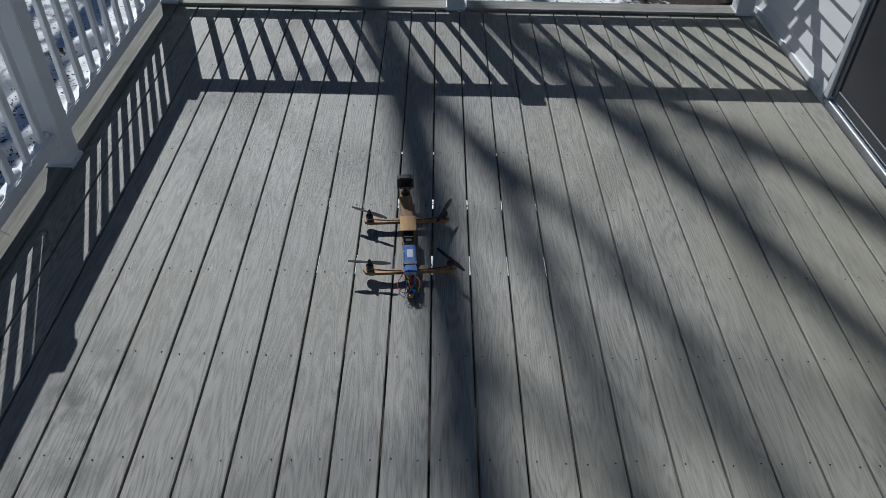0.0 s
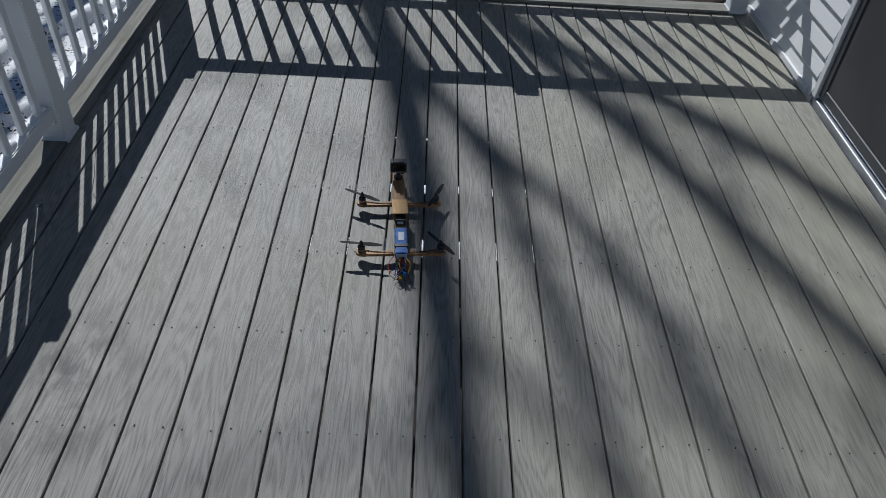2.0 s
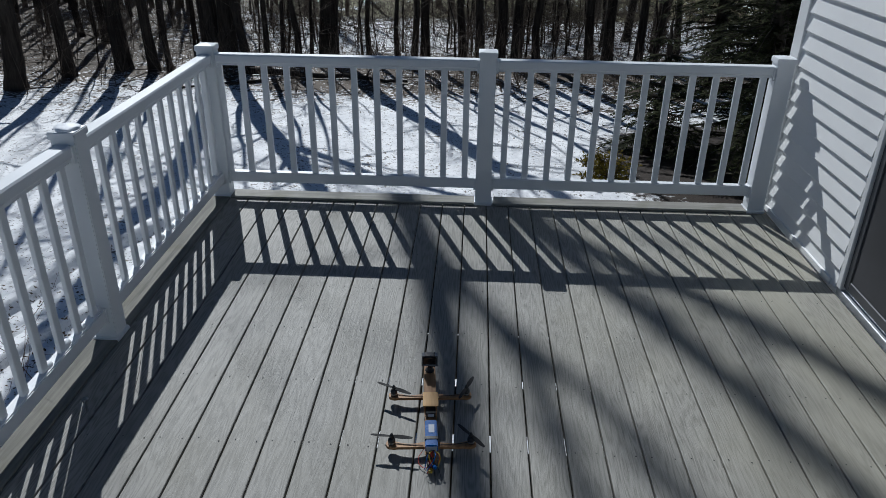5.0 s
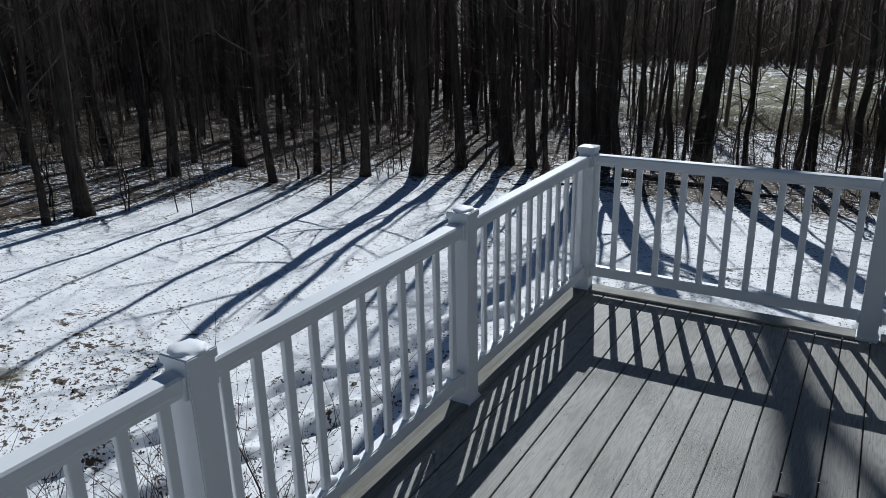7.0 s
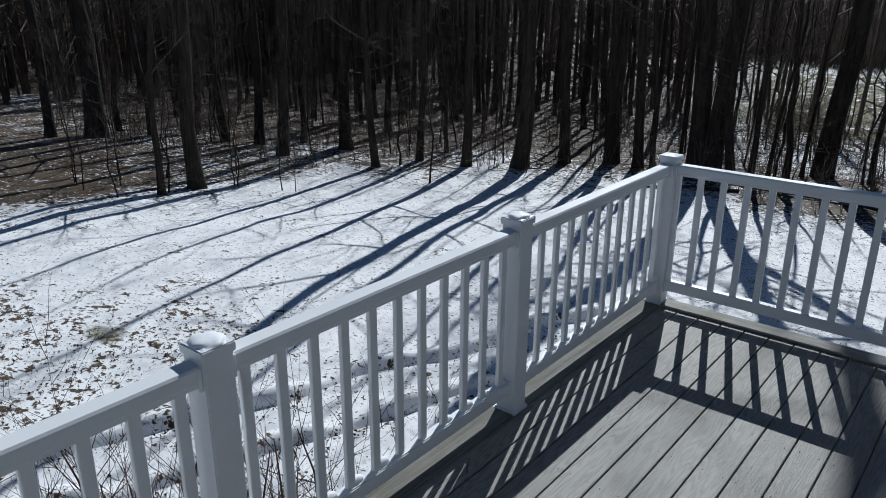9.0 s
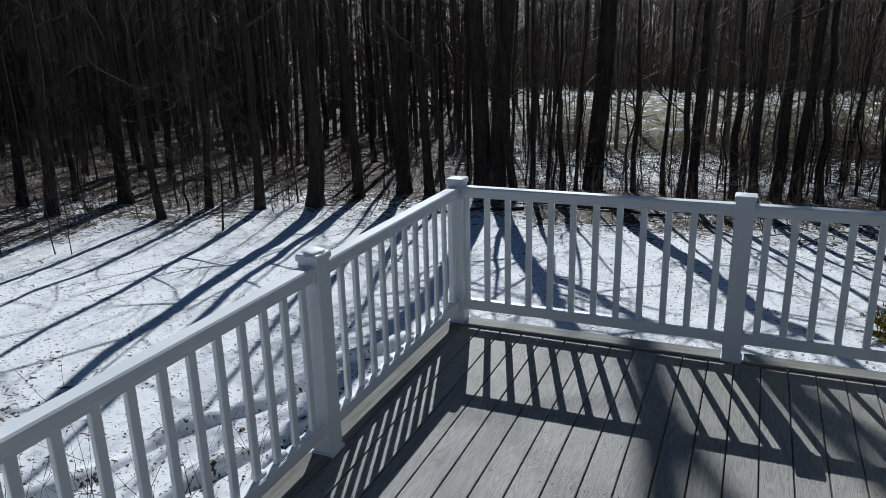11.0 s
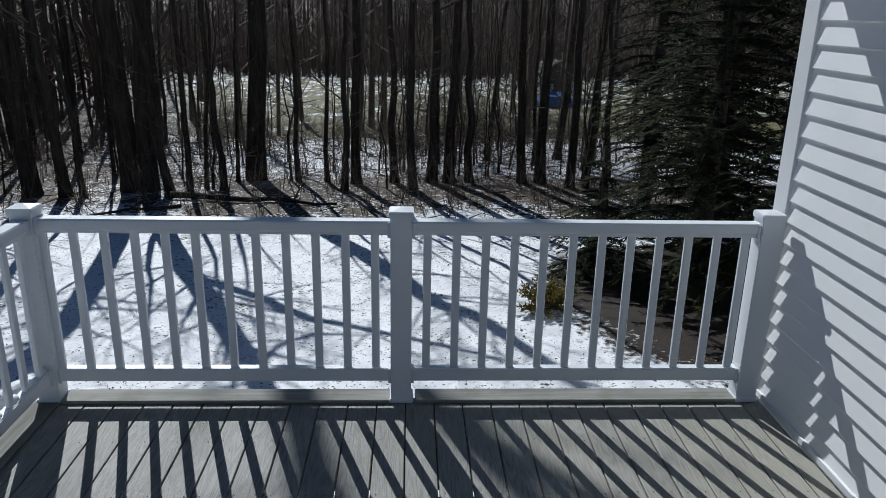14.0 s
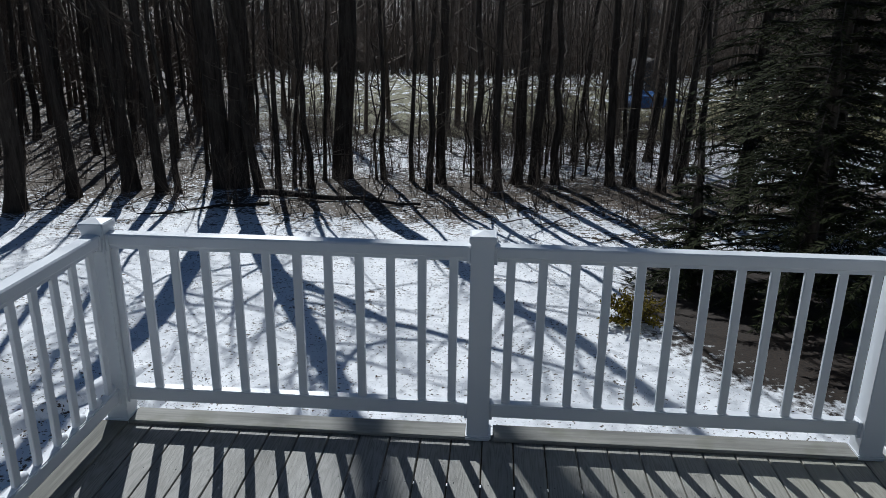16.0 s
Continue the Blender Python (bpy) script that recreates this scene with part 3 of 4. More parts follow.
    # camera in its clear case, screen facing back
    cam_box = part("action_camera", box(-0.030, 0.030, 0.277, 0.301, 0.103, 0.145, 0.004, 2), BLACK, t, "small black action camera")
    part("screen", box(-0.024, 0.022, 0.2755, 0.2768, 0.108, 0.140, 0.0005), SCREEN, cam_box)
    for x0, x1, z0, z1 in ((-0.035, -0.0301, 0.098, 0.150), (0.0301, 0.035, 0.098, 0.150), (-0.03, 0.03, 0.098, 0.1029), (-0.03, 0.03, 0.1452, 0.150)):
        part("case_frame", box(x0, x1, 0.2745, 0.304, z0, z1, 0.0015), CLEAR, cam_box)
    part("latch", box(-0.022, 0.022, 0.269, 0.299, 0.150, 0.155, 0.002), BLACK, cam_box)
    part("lens", lathe([(0.011, 0), (0.011, 0.008), (0.008, 0.009)], 16), BLACK, cam_box).matrix_basis = pose(0.012, 0.301, 0.127, -90, 0, 0)
    mount = part("camera_mount", lathe([(0.019, 0), (0.019, 0.007), (0.012, 0.011), (0.009, 0.02)], 16, (0, 0.287, 0.0656)), BLACK, t)
    part("fork", box(-0.009, 0.009, 0.279, 0.295, 0.084, 0.099, 0.002), BLACK, mount)
    part("thumb_screw", lathe([(0.005, 0), (0.006, 0.003), (0.005, 0.012)], 10), BLACK, mount).matrix_basis = pose(0.01, 0.287, 0.09, 0, 90, 0)
    # loose wiring at the tail
    part("speed_controller", box(-0.017, 0.013, -0.275, -0.236, 0.03, 0.052, 0.003), BLACK, t, "black speed controller")
    part("capacitor", lathe([(0.006, 0), (0.0065, 0.002), (0.0065, 0.02), (0.005, 0.022)], 12), BLUE, t).matrix_basis = pose(0.006, -0.275, 0.047, 70, 0, 20)
    part("plug", box(-0.012, 0.002, -0.295, -0.276, 0.028, 0.04, 0.002), YELLOW, t, "yellow battery plug")
    rng = random.Random(3)
    for i in range(11):
        x0, x1 = rng.uniform(-0.02, 0.02), rng.uniform(-0.028, 0.028)
        y1 = -rng.uniform(0.25, 0.3)
        mid = ((x0 + x1) / 2 + rng.uniform(-0.02, 0.02), (-0.2 + y1) / 2 - 0.02, rng.uniform(0.055, 0.085))
        wire([(x0, -0.222, 0.075), mid, (x1, y1, rng.uniform(0.024, 0.05))], 0.0018, (RED, BLACK, RED, YELLOW, BLUE)[i % 5], t)
    for i, (x, y, z) in enumerate(((-0.03, -0.30, 0.03), (0.035, -0.325, 0.0225), (0.012, -0.345, 0.0225))):
        wire([(0.0, -0.25, 0.05), (x * 0.7, -0.28, 0.035), (x, y, z)], 0.0012, BLACK, t, "antenna_wire")
    wire([(-0.03, -0.19, 0.05), (-0.05, -0.23, 0.035), (-0.032, -0.265, 0.03), (-0.015, -0.27, 0.035)], 0.0014, RED, t)


drone()

# a small screw hook standing by the edge board
hook = thing("screw_hook", pose(0.150, -2.30, 0.001), "small clear plastic peg standing on the deck", "peg")
part("stem", lathe([(0.004, 0.0), (0.0045, 0.01), (0.004, 0.05), (0.005, 0.052)], 10), CLEAR, hook)
part("head", lathe([(0.004, 0.051), (0.012, 0.054), (0.013, 0.064), (0.009, 0.068), (0.002, 0.069)], 14), CLEAR, hook)


# ---- trees ----
def limb(s, rng, start, way, length, r0, depth, n):
    """A bending limb with side branches."""
    k = 5 if depth < 2 else 3
    pts, d = [start.copy()], way.normalized()
    for i in range(k):
        d = (d + Vector((rng.uniform(-1, 1), rng.uniform(-1, 1), rng.uniform(-0.35, 0.75))) * 0.22).normalized()
        pts.append(pts[-1] + d * (length / k))
    rad = [r0 * (1 - 0.8 * i / k) for i in range(k + 1)]
    s.tube(pts, rad, n)
    if depth >= 3:
        return
    for j in range((5, 4, 3)[depth]):
        u = rng.uniform(0.3, 1.0)
        i = min(k - 1, int(u * k))
        p = pts[i].lerp(pts[i + 1], u * k - i)
        side = Vector((rng.uniform(-1, 1), rng.uniform(-1, 1), rng.uniform(-0.2, 0.9))).normalized()
        limb(s, rng, p, (d * 0.8 + side), length * rng.uniform(0.35, 0.6), max(0.0025, rad[i] * 0.5), depth + 1, 4 if depth == 0 else 3)


def tree_meshes(seed, height, r, first, limbs, bend=0.15, fork=0):
    """Meshes of a trunk and a bare crown; the trunk is r thick at breast height."""
    rng = random.Random(seed)
    t, c = Soup(), Soup()
    k = 12
    pts, x, y = [], 0.0, 0.0
    for i in range(k + 1):
        z = height * i / k
        pts.append(Vector((x, y, z - 0.25 if i == 0 else z)))
        x += rng.uniform(-1, 1) * bend
        y += rng.uniform(-1, 1) * bend
    rad = [r * (1.5 if i == 0 else 1.0 - 0.9 * (i / k)) for i in range(k + 1)]
    pts.insert(1, pts[0].lerp(pts[1], 0.35))
    rad.insert(1, r * 1.1)
    t.tube(pts, rad, 10)
    for f in range(fork):
        a = rng.uniform(0, 6.28)
        base = pts[2].copy()
        way = Vector((math.cos(a) * 0.16, math.sin(a) * 0.16, 1))
        q = [base + way * (height * 0.8 * i / 8) + Vector((rng.uniform(-1, 1), rng.uniform(-1, 1), 0)) * bend for i in range(9)]
        q[0] = base
        t.tube(q, [r * 0.75 * (1 - 0.85 * i / 8) for i in range(9)], 8)
    for j in range(limbs):
        u = first + (1 - first) * (j + rng.random()) / limbs
        i = min(len(pts) - 2, int(u * k) + 1)
        p = pts[i].lerp(pts[i + 1], max(0.0, min(1.0, u * k - i + 1)))
        a = rng.uniform(0, 6.28)
        way = Vector((math.cos(a), math.sin(a), rng.uniform(0.25, 1.1)))
        limb(c, rng, p, way, height * rng.uniform(0.10, 0.2) * (1.25 - 0.7 * u), max(0.012, rad[i] * 0.3), 0, 5)
    # thin dead branches low on the trunk
    for j in range(limbs):
        u = rng.uniform(0.07, first + 0.06)
        i = min(len(pts) - 2, int(u * k) + 1)
        p = pts[i].lerp(pts[i + 1], max(0.0, min(1.0, u * k - i + 1)))
        a = rng.uniform(0, 6.28)
        limb(c, rng, p, Vector((math.cos(a), math.sin(a), rng.uniform(-0.25, 0.5))), rng.uniform(0.5, 1.9), rng.uniform(0.007, 0.014), 1, 4)
    return t.mesh("trunk", BARK), c.mesh("crown", PALE_TWIG)


def tree_model(name, meshes, label, group):
    t = thing(name, None, label, "tree", group)
    part("trunk", meshes[0], BARK, t)
    part("crown", meshes[1], PALE_TWIG, t)
    return t


# front of the woods: x, y, trunk radius
FRONT_LEFT = [(-14.9, 6.0, 0.23), (-14.6, 4.8, 0.10), (-17.5, 10.9, 0.21), (-17.1, 13.4, 0.25), (-14.0, 11.7, 0.14), (-13.7, 13.4, 0.13),
              (-12.1, 13.8, 0.23), (-10.9, 15.0, 0.35), (-10.4, 17.0, 0.24), (-9.3, 18.5, 0.20), (-23.3, 7.6, 0.43), (-24.0, 6.4, 0.21),
              (-22.5, 9.2, 0.16), (-20.4, 10.8, 0.17), (-19.5, 11.5, 0.21), (-18.9, 13.0, 0.17)]
FRONT_RIGHT = [(-4.1, 19.7, 0.13), (-4.7, 20.0, 0.11), (-1.0, 21.2, 0.13), (-0.3, 19.7, 0.13), (0.0, 21.0, 0.21), (1.3, 21.1, 0.17),
               (1.9, 19.8, 0.16), (2.5, 21.1, 0.28), (3.1, 21.2, 0.26), (3.8, 21.2, 0.17), (5.6, 21.1, 0.14), (6.2, 21.1, 0.24),
               (7.0, 20.1, 0.19), (7.5, 20.1, 0.14), (-8.4, 18.4, 0.26), (-7.9, 18.4, 0.14), (-9.4, 18.3, 0.19), (-5.5, 19.0, 0.13),
               (-5.1, 19.5, 0.09), (-2.0, 21.5, 0.10),
               (8.4, 24.0, 0.20), (9.2, 26.0, 0.16), (7.9, 27.0, 0.22), (10.5, 29.0, 0.20), (6.6, 25.0, 0.14), (8.9, 22.6, 0.11), (4.9, 26.5, 0.12)]


def led_tree(stems, limbs, seed, label):
    """A big bare tree whose stems and main limbs follow given bends: (x, y, z, radius)."""
    rng = random.Random(seed)
    t = thing("bare_tree", None, label, "tree", "bare trees of the woods")
    for path in stems:
        tr, cr = Soup(), Soup()
        pts = [Vector(p[:3]) for p in path]
        fine, rad = [], []
        for i in range(len(pts) - 1):
            for u in (0.0, 0.25, 0.5, 0.75):
                a, b, c, d = pts[max(0, i - 1)], pts[i], pts[i + 1], pts[min(len(pts) - 1, i + 2)]
                m1, m2 = (c - a) * 0.5, (d - b) * 0.5
                h = (2 * u ** 3 - 3 * u * u + 1) * b + (u ** 3 - 2 * u * u + u) * m1 + (3 * u * u - 2 * u ** 3) * c + (u ** 3 - u * u) * m2
                fine.append(h)
                rad.append(path[i][3] * (1 - u) + path[i + 1][3] * u)
        fine.append(pts[-1])
        rad.append(path[-1][3])
        tr.tube(fine, rad, 10)
        for i in range(len(fine)):
            if fine[i].z > 4.5:
                for k in range(2 if fine[i].z < 13 else 1):
                    a = rng.uniform(0, 6.28)
                    limb(cr, rng, fine[i], Vector((math.cos(a), math.sin(a), rng.uniform(0.2, 0.9))), rng.uniform(1.2, 3.0), max(0.012, rad[i] * 0.2), 0, 5)
        part("trunk", tr.mesh("trunk", BARK), BARK, t)
        part("crown", cr.mesh("crown", TWIG), TWIG, t)
    for path in limbs:
        b = Soup()
        pts = [Vector(p[:3]) for p in path]
        b.tube(pts, [p[3] for p in path], 8)
        for p, q in zip(pts[1:], path[1:]):
            for k in range(3 if p.z < 14 else 1):
                limb(b, rng, p, Vector((rng.uniform(-1, 1), rng.uniform(-1, 1), rng.uniform(-0.3, 1))), rng.uniform(0.8, 2.0), max(0.01, q[3] * 0.4), 1, 4)
        part("limb", b.mesh("limb", BARK), BARK, t)


# limbs higher than 13 m are out of view, added to cast the deck's shadow bands
FORK = 19.5         # the forked tree's stems and main limbs lie in one plane
led_tree([[(-6.35, FORK, -3.9, 0.36), (-6.3, FORK, -2.1, 0.28), (-6.05, FORK, 1.5, 0.26), (-5.75, FORK, 4.8, 0.24), (-5.4, FORK, 6.8, 0.22), (-5.08, FORK, 8.9, 0.2), (-5.0, FORK, 10.8, 0.18), (-5.25, FORK, 14.7, 0.15), (-5.54, FORK, 18.0, 0.112), (-5.91, FORK, 19.8, 0.105), (-6.12, FORK, 20.7, 0.095), (-6.6, FORK, 23.7, 0.03)],
          [(-6.85, FORK, -3.9, 0.40), (-6.88, FORK, -2.1, 0.30), (-7.13, FORK, 2.6, 0.26), (-7.43, FORK, 6.1, 0.24), (-7.82, FORK, 8.4, 0.22), (-8.5, FORK, 10.6, 0.19), (-9.3, FORK, 16.0, 0.11), (-9.7, FORK, 21.5, 0.03)]],
         [[(-5.6, FORK, 5.7, 0.12), (-5.25, FORK, 6.0, 0.11), (-4.5, FORK, 6.65, 0.10), (-3.8, FORK, 7.55, 0.085), (-3.0, FORK, 8.12, 0.07), (-2.3, FORK, 8.6, 0.055), (-1.47, FORK, 9.34, 0.04), (-0.4, FORK, 10.2, 0.02)],
          [(-5.02, FORK, 9.6, 0.06), (-4.75, FORK, 8.85, 0.055), (-4.5, FORK, 8.48, 0.05), (-3.95, FORK, 8.17, 0.045), (-3.35, FORK, 8.3, 0.03)],
          [(-5.22, FORK, 13.2, 0.10), (-5.0, FORK, 15.7, 0.095), (-4.81, FORK, 17.5, 0.09), (-4.6, FORK, 18.6, 0.085), (-4.5, FORK, 19.3, 0.08), (-4.45, FORK, 20.0, 0.07), (-4.25, FORK, 21.7, 0.03)],
          [(-4.75, FORK, 17.6, 0.07), (-4.47, FORK, 18.1, 0.08), (-4.26, FORK, 18.42, 0.085), (-4.09, FORK, 18.68, 0.08), (-3.99, FORK, 18.9, 0.075), (-3.91, FORK, 19.3, 0.07), (-3.77, FORK, 20.4, 0.03)],
          [(-5.49, FORK, 17.8, 0.06), (-5.43, FORK, 18.6, 0.065), (-5.38, FORK, 19.0, 0.065), (-5.43, FORK, 19.4, 0.06), (-5.52, FORK, 19.9, 0.055), (-5.62, FORK, 20.6, 0.04)],
          [(-5.37, FORK, 18.7, 0.03), (-5.19, FORK, 19.3, 0.05), (-5.13, FORK, 19.8, 0.055), (-5.23, FORK, 20.5, 0.045)]],
         5, "large forked bare tree with two diverging trunks")
led_tree([[(-3.5, 21.8, -4.1, 0.40), (-3.42, 21.8, -2.2, 0.31), (-3.2, 21.8, 0.5, 0.29), (-3.1, 21.8, 3.4, 0.27), (-2.6, 21.8, 6.9, 0.23), (-2.4, 21.8, 9.0, 0.19), (-1.9, 21.8, 10.1, 0.15), (-1.5, 21.8, 14.0, 0.05)]],
         [], 6, "large bare tree at the edge of the woods")


def woods():
    rng = random.Random(11)
    big = [tree_model("bare_tree", tree_meshes(20 + i, 18, 0.24, 0.28, 15, 0.15), "tall bare deciduous tree with dark grey bark", "bare trees of the woods") for i in range(4)]
    slim = [tree_model("bare_tree", tree_meshes(40 + i, 12.5, 0.12, 0.24, 12, 0.13), "slender bare deciduous tree with dark bark", "bare trees of the woods") for i in range(5)]
    young = [tree_model("sapling", tree_meshes(60 + i, 6.5, 0.03, 0.12, 13, 0.10), "thin bare sapling at the edge of the woods", "saplings") for i in range(4)]
    used = set()

    def plant(model, x, y, k, kz):
        m = pose(x, y, ground_z(x, y), rng.uniform(-2.5, 2.5), rng.uniform(-2.5, 2.5), rng.uniform(0, 360)) @ Matrix.Diagonal((k, k, kz, 1))
        if model in used:
            copy_thing(model, m)
        else:
            used.add(model)
            model.matrix_basis = m

    for x, y, r in FRONT_LEFT + FRONT_RIGHT:
        if r > 0.175:
            plant(big[rng.randrange(4)], x, y, r / 0.28, rng.uniform(0.9, 1.08))
        else:
            plant(slim[rng.randrange(5)], x, y, r / 0.135, rng.uniform(0.9, 1.15))
    for i in range(185):
        y = rng.uniform(20.5, 40)
        x = rng.uniform(-2.4 * y + 4, 0.95 * y + 2) if i % 2 else rng.uniform(-1.5 * y, -0.2 * y)
        if i % 5 == 0:
            x, y = rng.uniform(-60, -22), rng.uniform(-6, 24)
        elif x < -14:
            y -= rng.uniform(0, 8)
        if x > -9 and y > 19:
            if i % 3 == 0:
                plant(slim[rng.randrange(5)], x, y, rng.uniform(0.25, 0.5), rng.uniform(0.7, 1.0))
        elif rng.random() < 0.3:
            plant(big[rng.randrange(4)], x, y + 2, rng.uniform(0.6, 1.15), rng.uniform(0.9, 1.1))
        else:
            plant(slim[rng.randrange(5)], x, y, rng.uniform(0.55, 1.1), rng.uniform(0.85, 1.15))
    # deeper woods on the open side, where the shade over the litter comes from
    for i in range(46):
        x, y = rng.uniform(-46, -20), rng.uniform(9, 36)
        if i % 3 == 0:
            plant(big[rng.randrange(4)], x, y, rng.uniform(0.7, 1.15), rng.uniform(0.9, 1.1))
        else:
            plant(slim[rng.randrange(5)], x, y, rng.uniform(0.7, 1.2), rng.uniform(0.85, 1.15))
    for i in range(110):
        y = rng.uniform(18, 33)
        x = rng.uniform(-1.9 * y, 0.6 * y)
        if x < -11:
            y -= 8
        plant(young[rng.randrange(4)], x, y, rng.uniform(0.7, 1.4), rng.uniform(0.6, 1.2))
    for i in range(42):
        plant(young[rng.randrange(4)], rng.uniform(1, 9), rng.uniform(21.5, 31), rng.uniform(0.9, 1.7), rng.uniform(0.9, 1.5))
    for i in range(12):
        plant(young[rng.randrange(4)], rng.uniform(-6, 1), rng.uniform(22, 31), rng.uniform(0.7, 1.3), rng.uniform(0.9, 1.4))
    for i in range(14):
        plant(young[rng.randrange(4)], rng.uniform(-19, -12.5), rng.uniform(3.5, 8.5), rng.uniform(0.5, 0.9), rng.uniform(0.4, 0.7))


woods()


def far_woods():
    rng = random.Random(23)
    s = Soup()
    for i in range(9500):
        y = 36 + 290 * rng.random() ** 1.6
        x = rng.uniform(-1.7 * y - 8, 0.9 * y)
        if i % 6 == 0:
            x, y = rng.uniform(-120, -34), rng.uniform(-25, 60)
        elif x < -0.30 * y:
            if rng.random() < 0.6:
                continue
        elif y < 118 and rng.random() < (0.94 if y < 78 else 0.15):
            continue
        z = ground_z(x, y) - 0.2
        h = rng.uniform(8, 17)
        r = rng.uniform(0.06, 0.24)
        lean = Vector((rng.uniform(-0.05, 0.05), rng.uniform(-0.05, 0.05), 1))
        p = Vector((x, y, z))
        s.tube([p, p + lean * h * 0.55, p + lean * h], [r, r * 0.65, 0.02], 4)
        for j in range(17):
            u = rng.uniform(0.08, 0.98)
            a = rng.uniform(0, 6.28)
            q = p + lean * h * u
            w = Vector((math.cos(a), math.sin(a), rng.uniform(0.2, 1.2))) * rng.uniform(1.2, 3.2)
            s.tube([q, q + w], [max(0.02, r * 0.3), 0.012], 3)
    # a thicket of bare brush along the far side of the lawn
    for i in range(3600):
        y = rng.uniform(84, 124)
        x = rng.uniform(-0.45 * y, 0.85 * y)
        y += 5 * noise.noise(Vector((x * 0.06, 3.0, 0)))
        p = Vector((x, y, ground_z(x, y) - 0.1))
        h = rng.uniform(2.5, 9.0) * (0.8 + 0.5 * noise.noise(Vector((x * 0.09, y * 0.09, 7))))
        for j in range(4):
            w = Vector((rng.uniform(-0.35, 0.35), rng.uniform(-0.3, 0.3), 1)) * h * rng.uniform(0.6, 1.0)
            m = p + w * 0.5 + Vector((rng.uniform(-0.4, 0.4), 0, 0))
            s.tube([p, m, p + w], [0.055, 0.04, 0.015], 3)
            for k in range(3):
                b = m.lerp(p + w, rng.uniform(-0.3, 0.8))
                s.tube([b, b + Vector((rng.uniform(-1.3, 1.3), rng.uniform(-0.8, 0.8), rng.uniform(0.1, 1.0)))], [0.032, 0.014], 3)
    tagged(new("far_woods", s.mesh("far_woods", TWIG)), "distant bare hillside woods", "woods", kind="stuff")


def brush():
    """Low bare brush and fallen twigs at the edge of the woods."""
    rng = random.Random(31)
    s = Soup()
    for i in range(2600):
        y = rng.uniform(15.5, 39)
        x = rng.uniform(-1.7 * y, 0.55 * y)
        if x < -9:
            y -= min(8, (-9 - x) * 0.9)
        p = Vector((x, y, ground_z(x, y) - 0.03))
        if rng.random() < 0.35:
            a = rng.uniform(0, 6.28)
            w = Vector((math.cos(a), math.sin(a), 0.05)) * rng.uniform(0.4, 1.6)
            s.tube([p + Vector((0, 0, 0.04)), p + w * 0.5 + Vector((0, 0, rng.uniform(0.03, 0.15))), p + w], [0.016, 0.012, 0.005], 4)
        else:
            for j in range(rng.randrange(2, 5)):
                w = Vector((rng.uniform(-0.4, 0.4), rng.uniform(-0.4, 0.4), 1)) * rng.uniform(0.5, 1.7) * (1.0 + 0.3 * max(0.0, min(1.0, (y - 21) / 6)))
                q = p + w
                s.tube([p, p + w * 0.5 + Vector((rng.uniform(-0.06, 0.06), 0, 0)), q], [0.009, 0.006, 0.002], 3)
                for k in range(3):
                    b = p + w * rng.uniform(0.4, 0.9)
                    s.tube([b, b + Vector((rng.uniform(-0.4, 0.4), rng.uniform(-0.4, 0.4), rng.uniform(0.1, 0.4)))], [0.004, 0.0015], 3)
    tagged(new("undergrowth", s.mesh("undergrowth", TWIG)), "bare twiggy undergrowth and fallen sticks in patchy snow", "undergrowth", kind="stuff")


far_woods()
brush()


def fallen_log(a, b, r, seed):
    rng = random.Random(seed)
    s = Soup()
    pts = []
    for i in range(9):
        u = i / 8
        x, y = a[0] + (b[0] - a[0]) * u, a[1] + (b[1] - a[1]) * u
        pts.append(Vector((x, y + rng.uniform(-0.12, 0.12), ground_z(x, y) + r * (1 - 0.6 * u) + rng.uniform(0, 0.05))))
    s.tube(pts, [r * (1 - 0.65 * i / 8) for i in range(9)], 8)
    for i in (3, 5, 6):
        limb(s, rng, pts[i], Vector((rng.uniform(-1, 1), rng.uniform(-0.3, 0.3), 0.5)), 0.8, r * 0.3, 2, 4)
    tagged(new("fallen_log", s.mesh("fallen_log", BARK)), "dark fallen log lying on leaf litter and snow", "log")


fallen_log((-5.4, 18.2), (-0.3, 17.2), 0.11, 3)
fallen_log((-4.6, 17.0), (-7.6, 15.0), 0.05, 4)


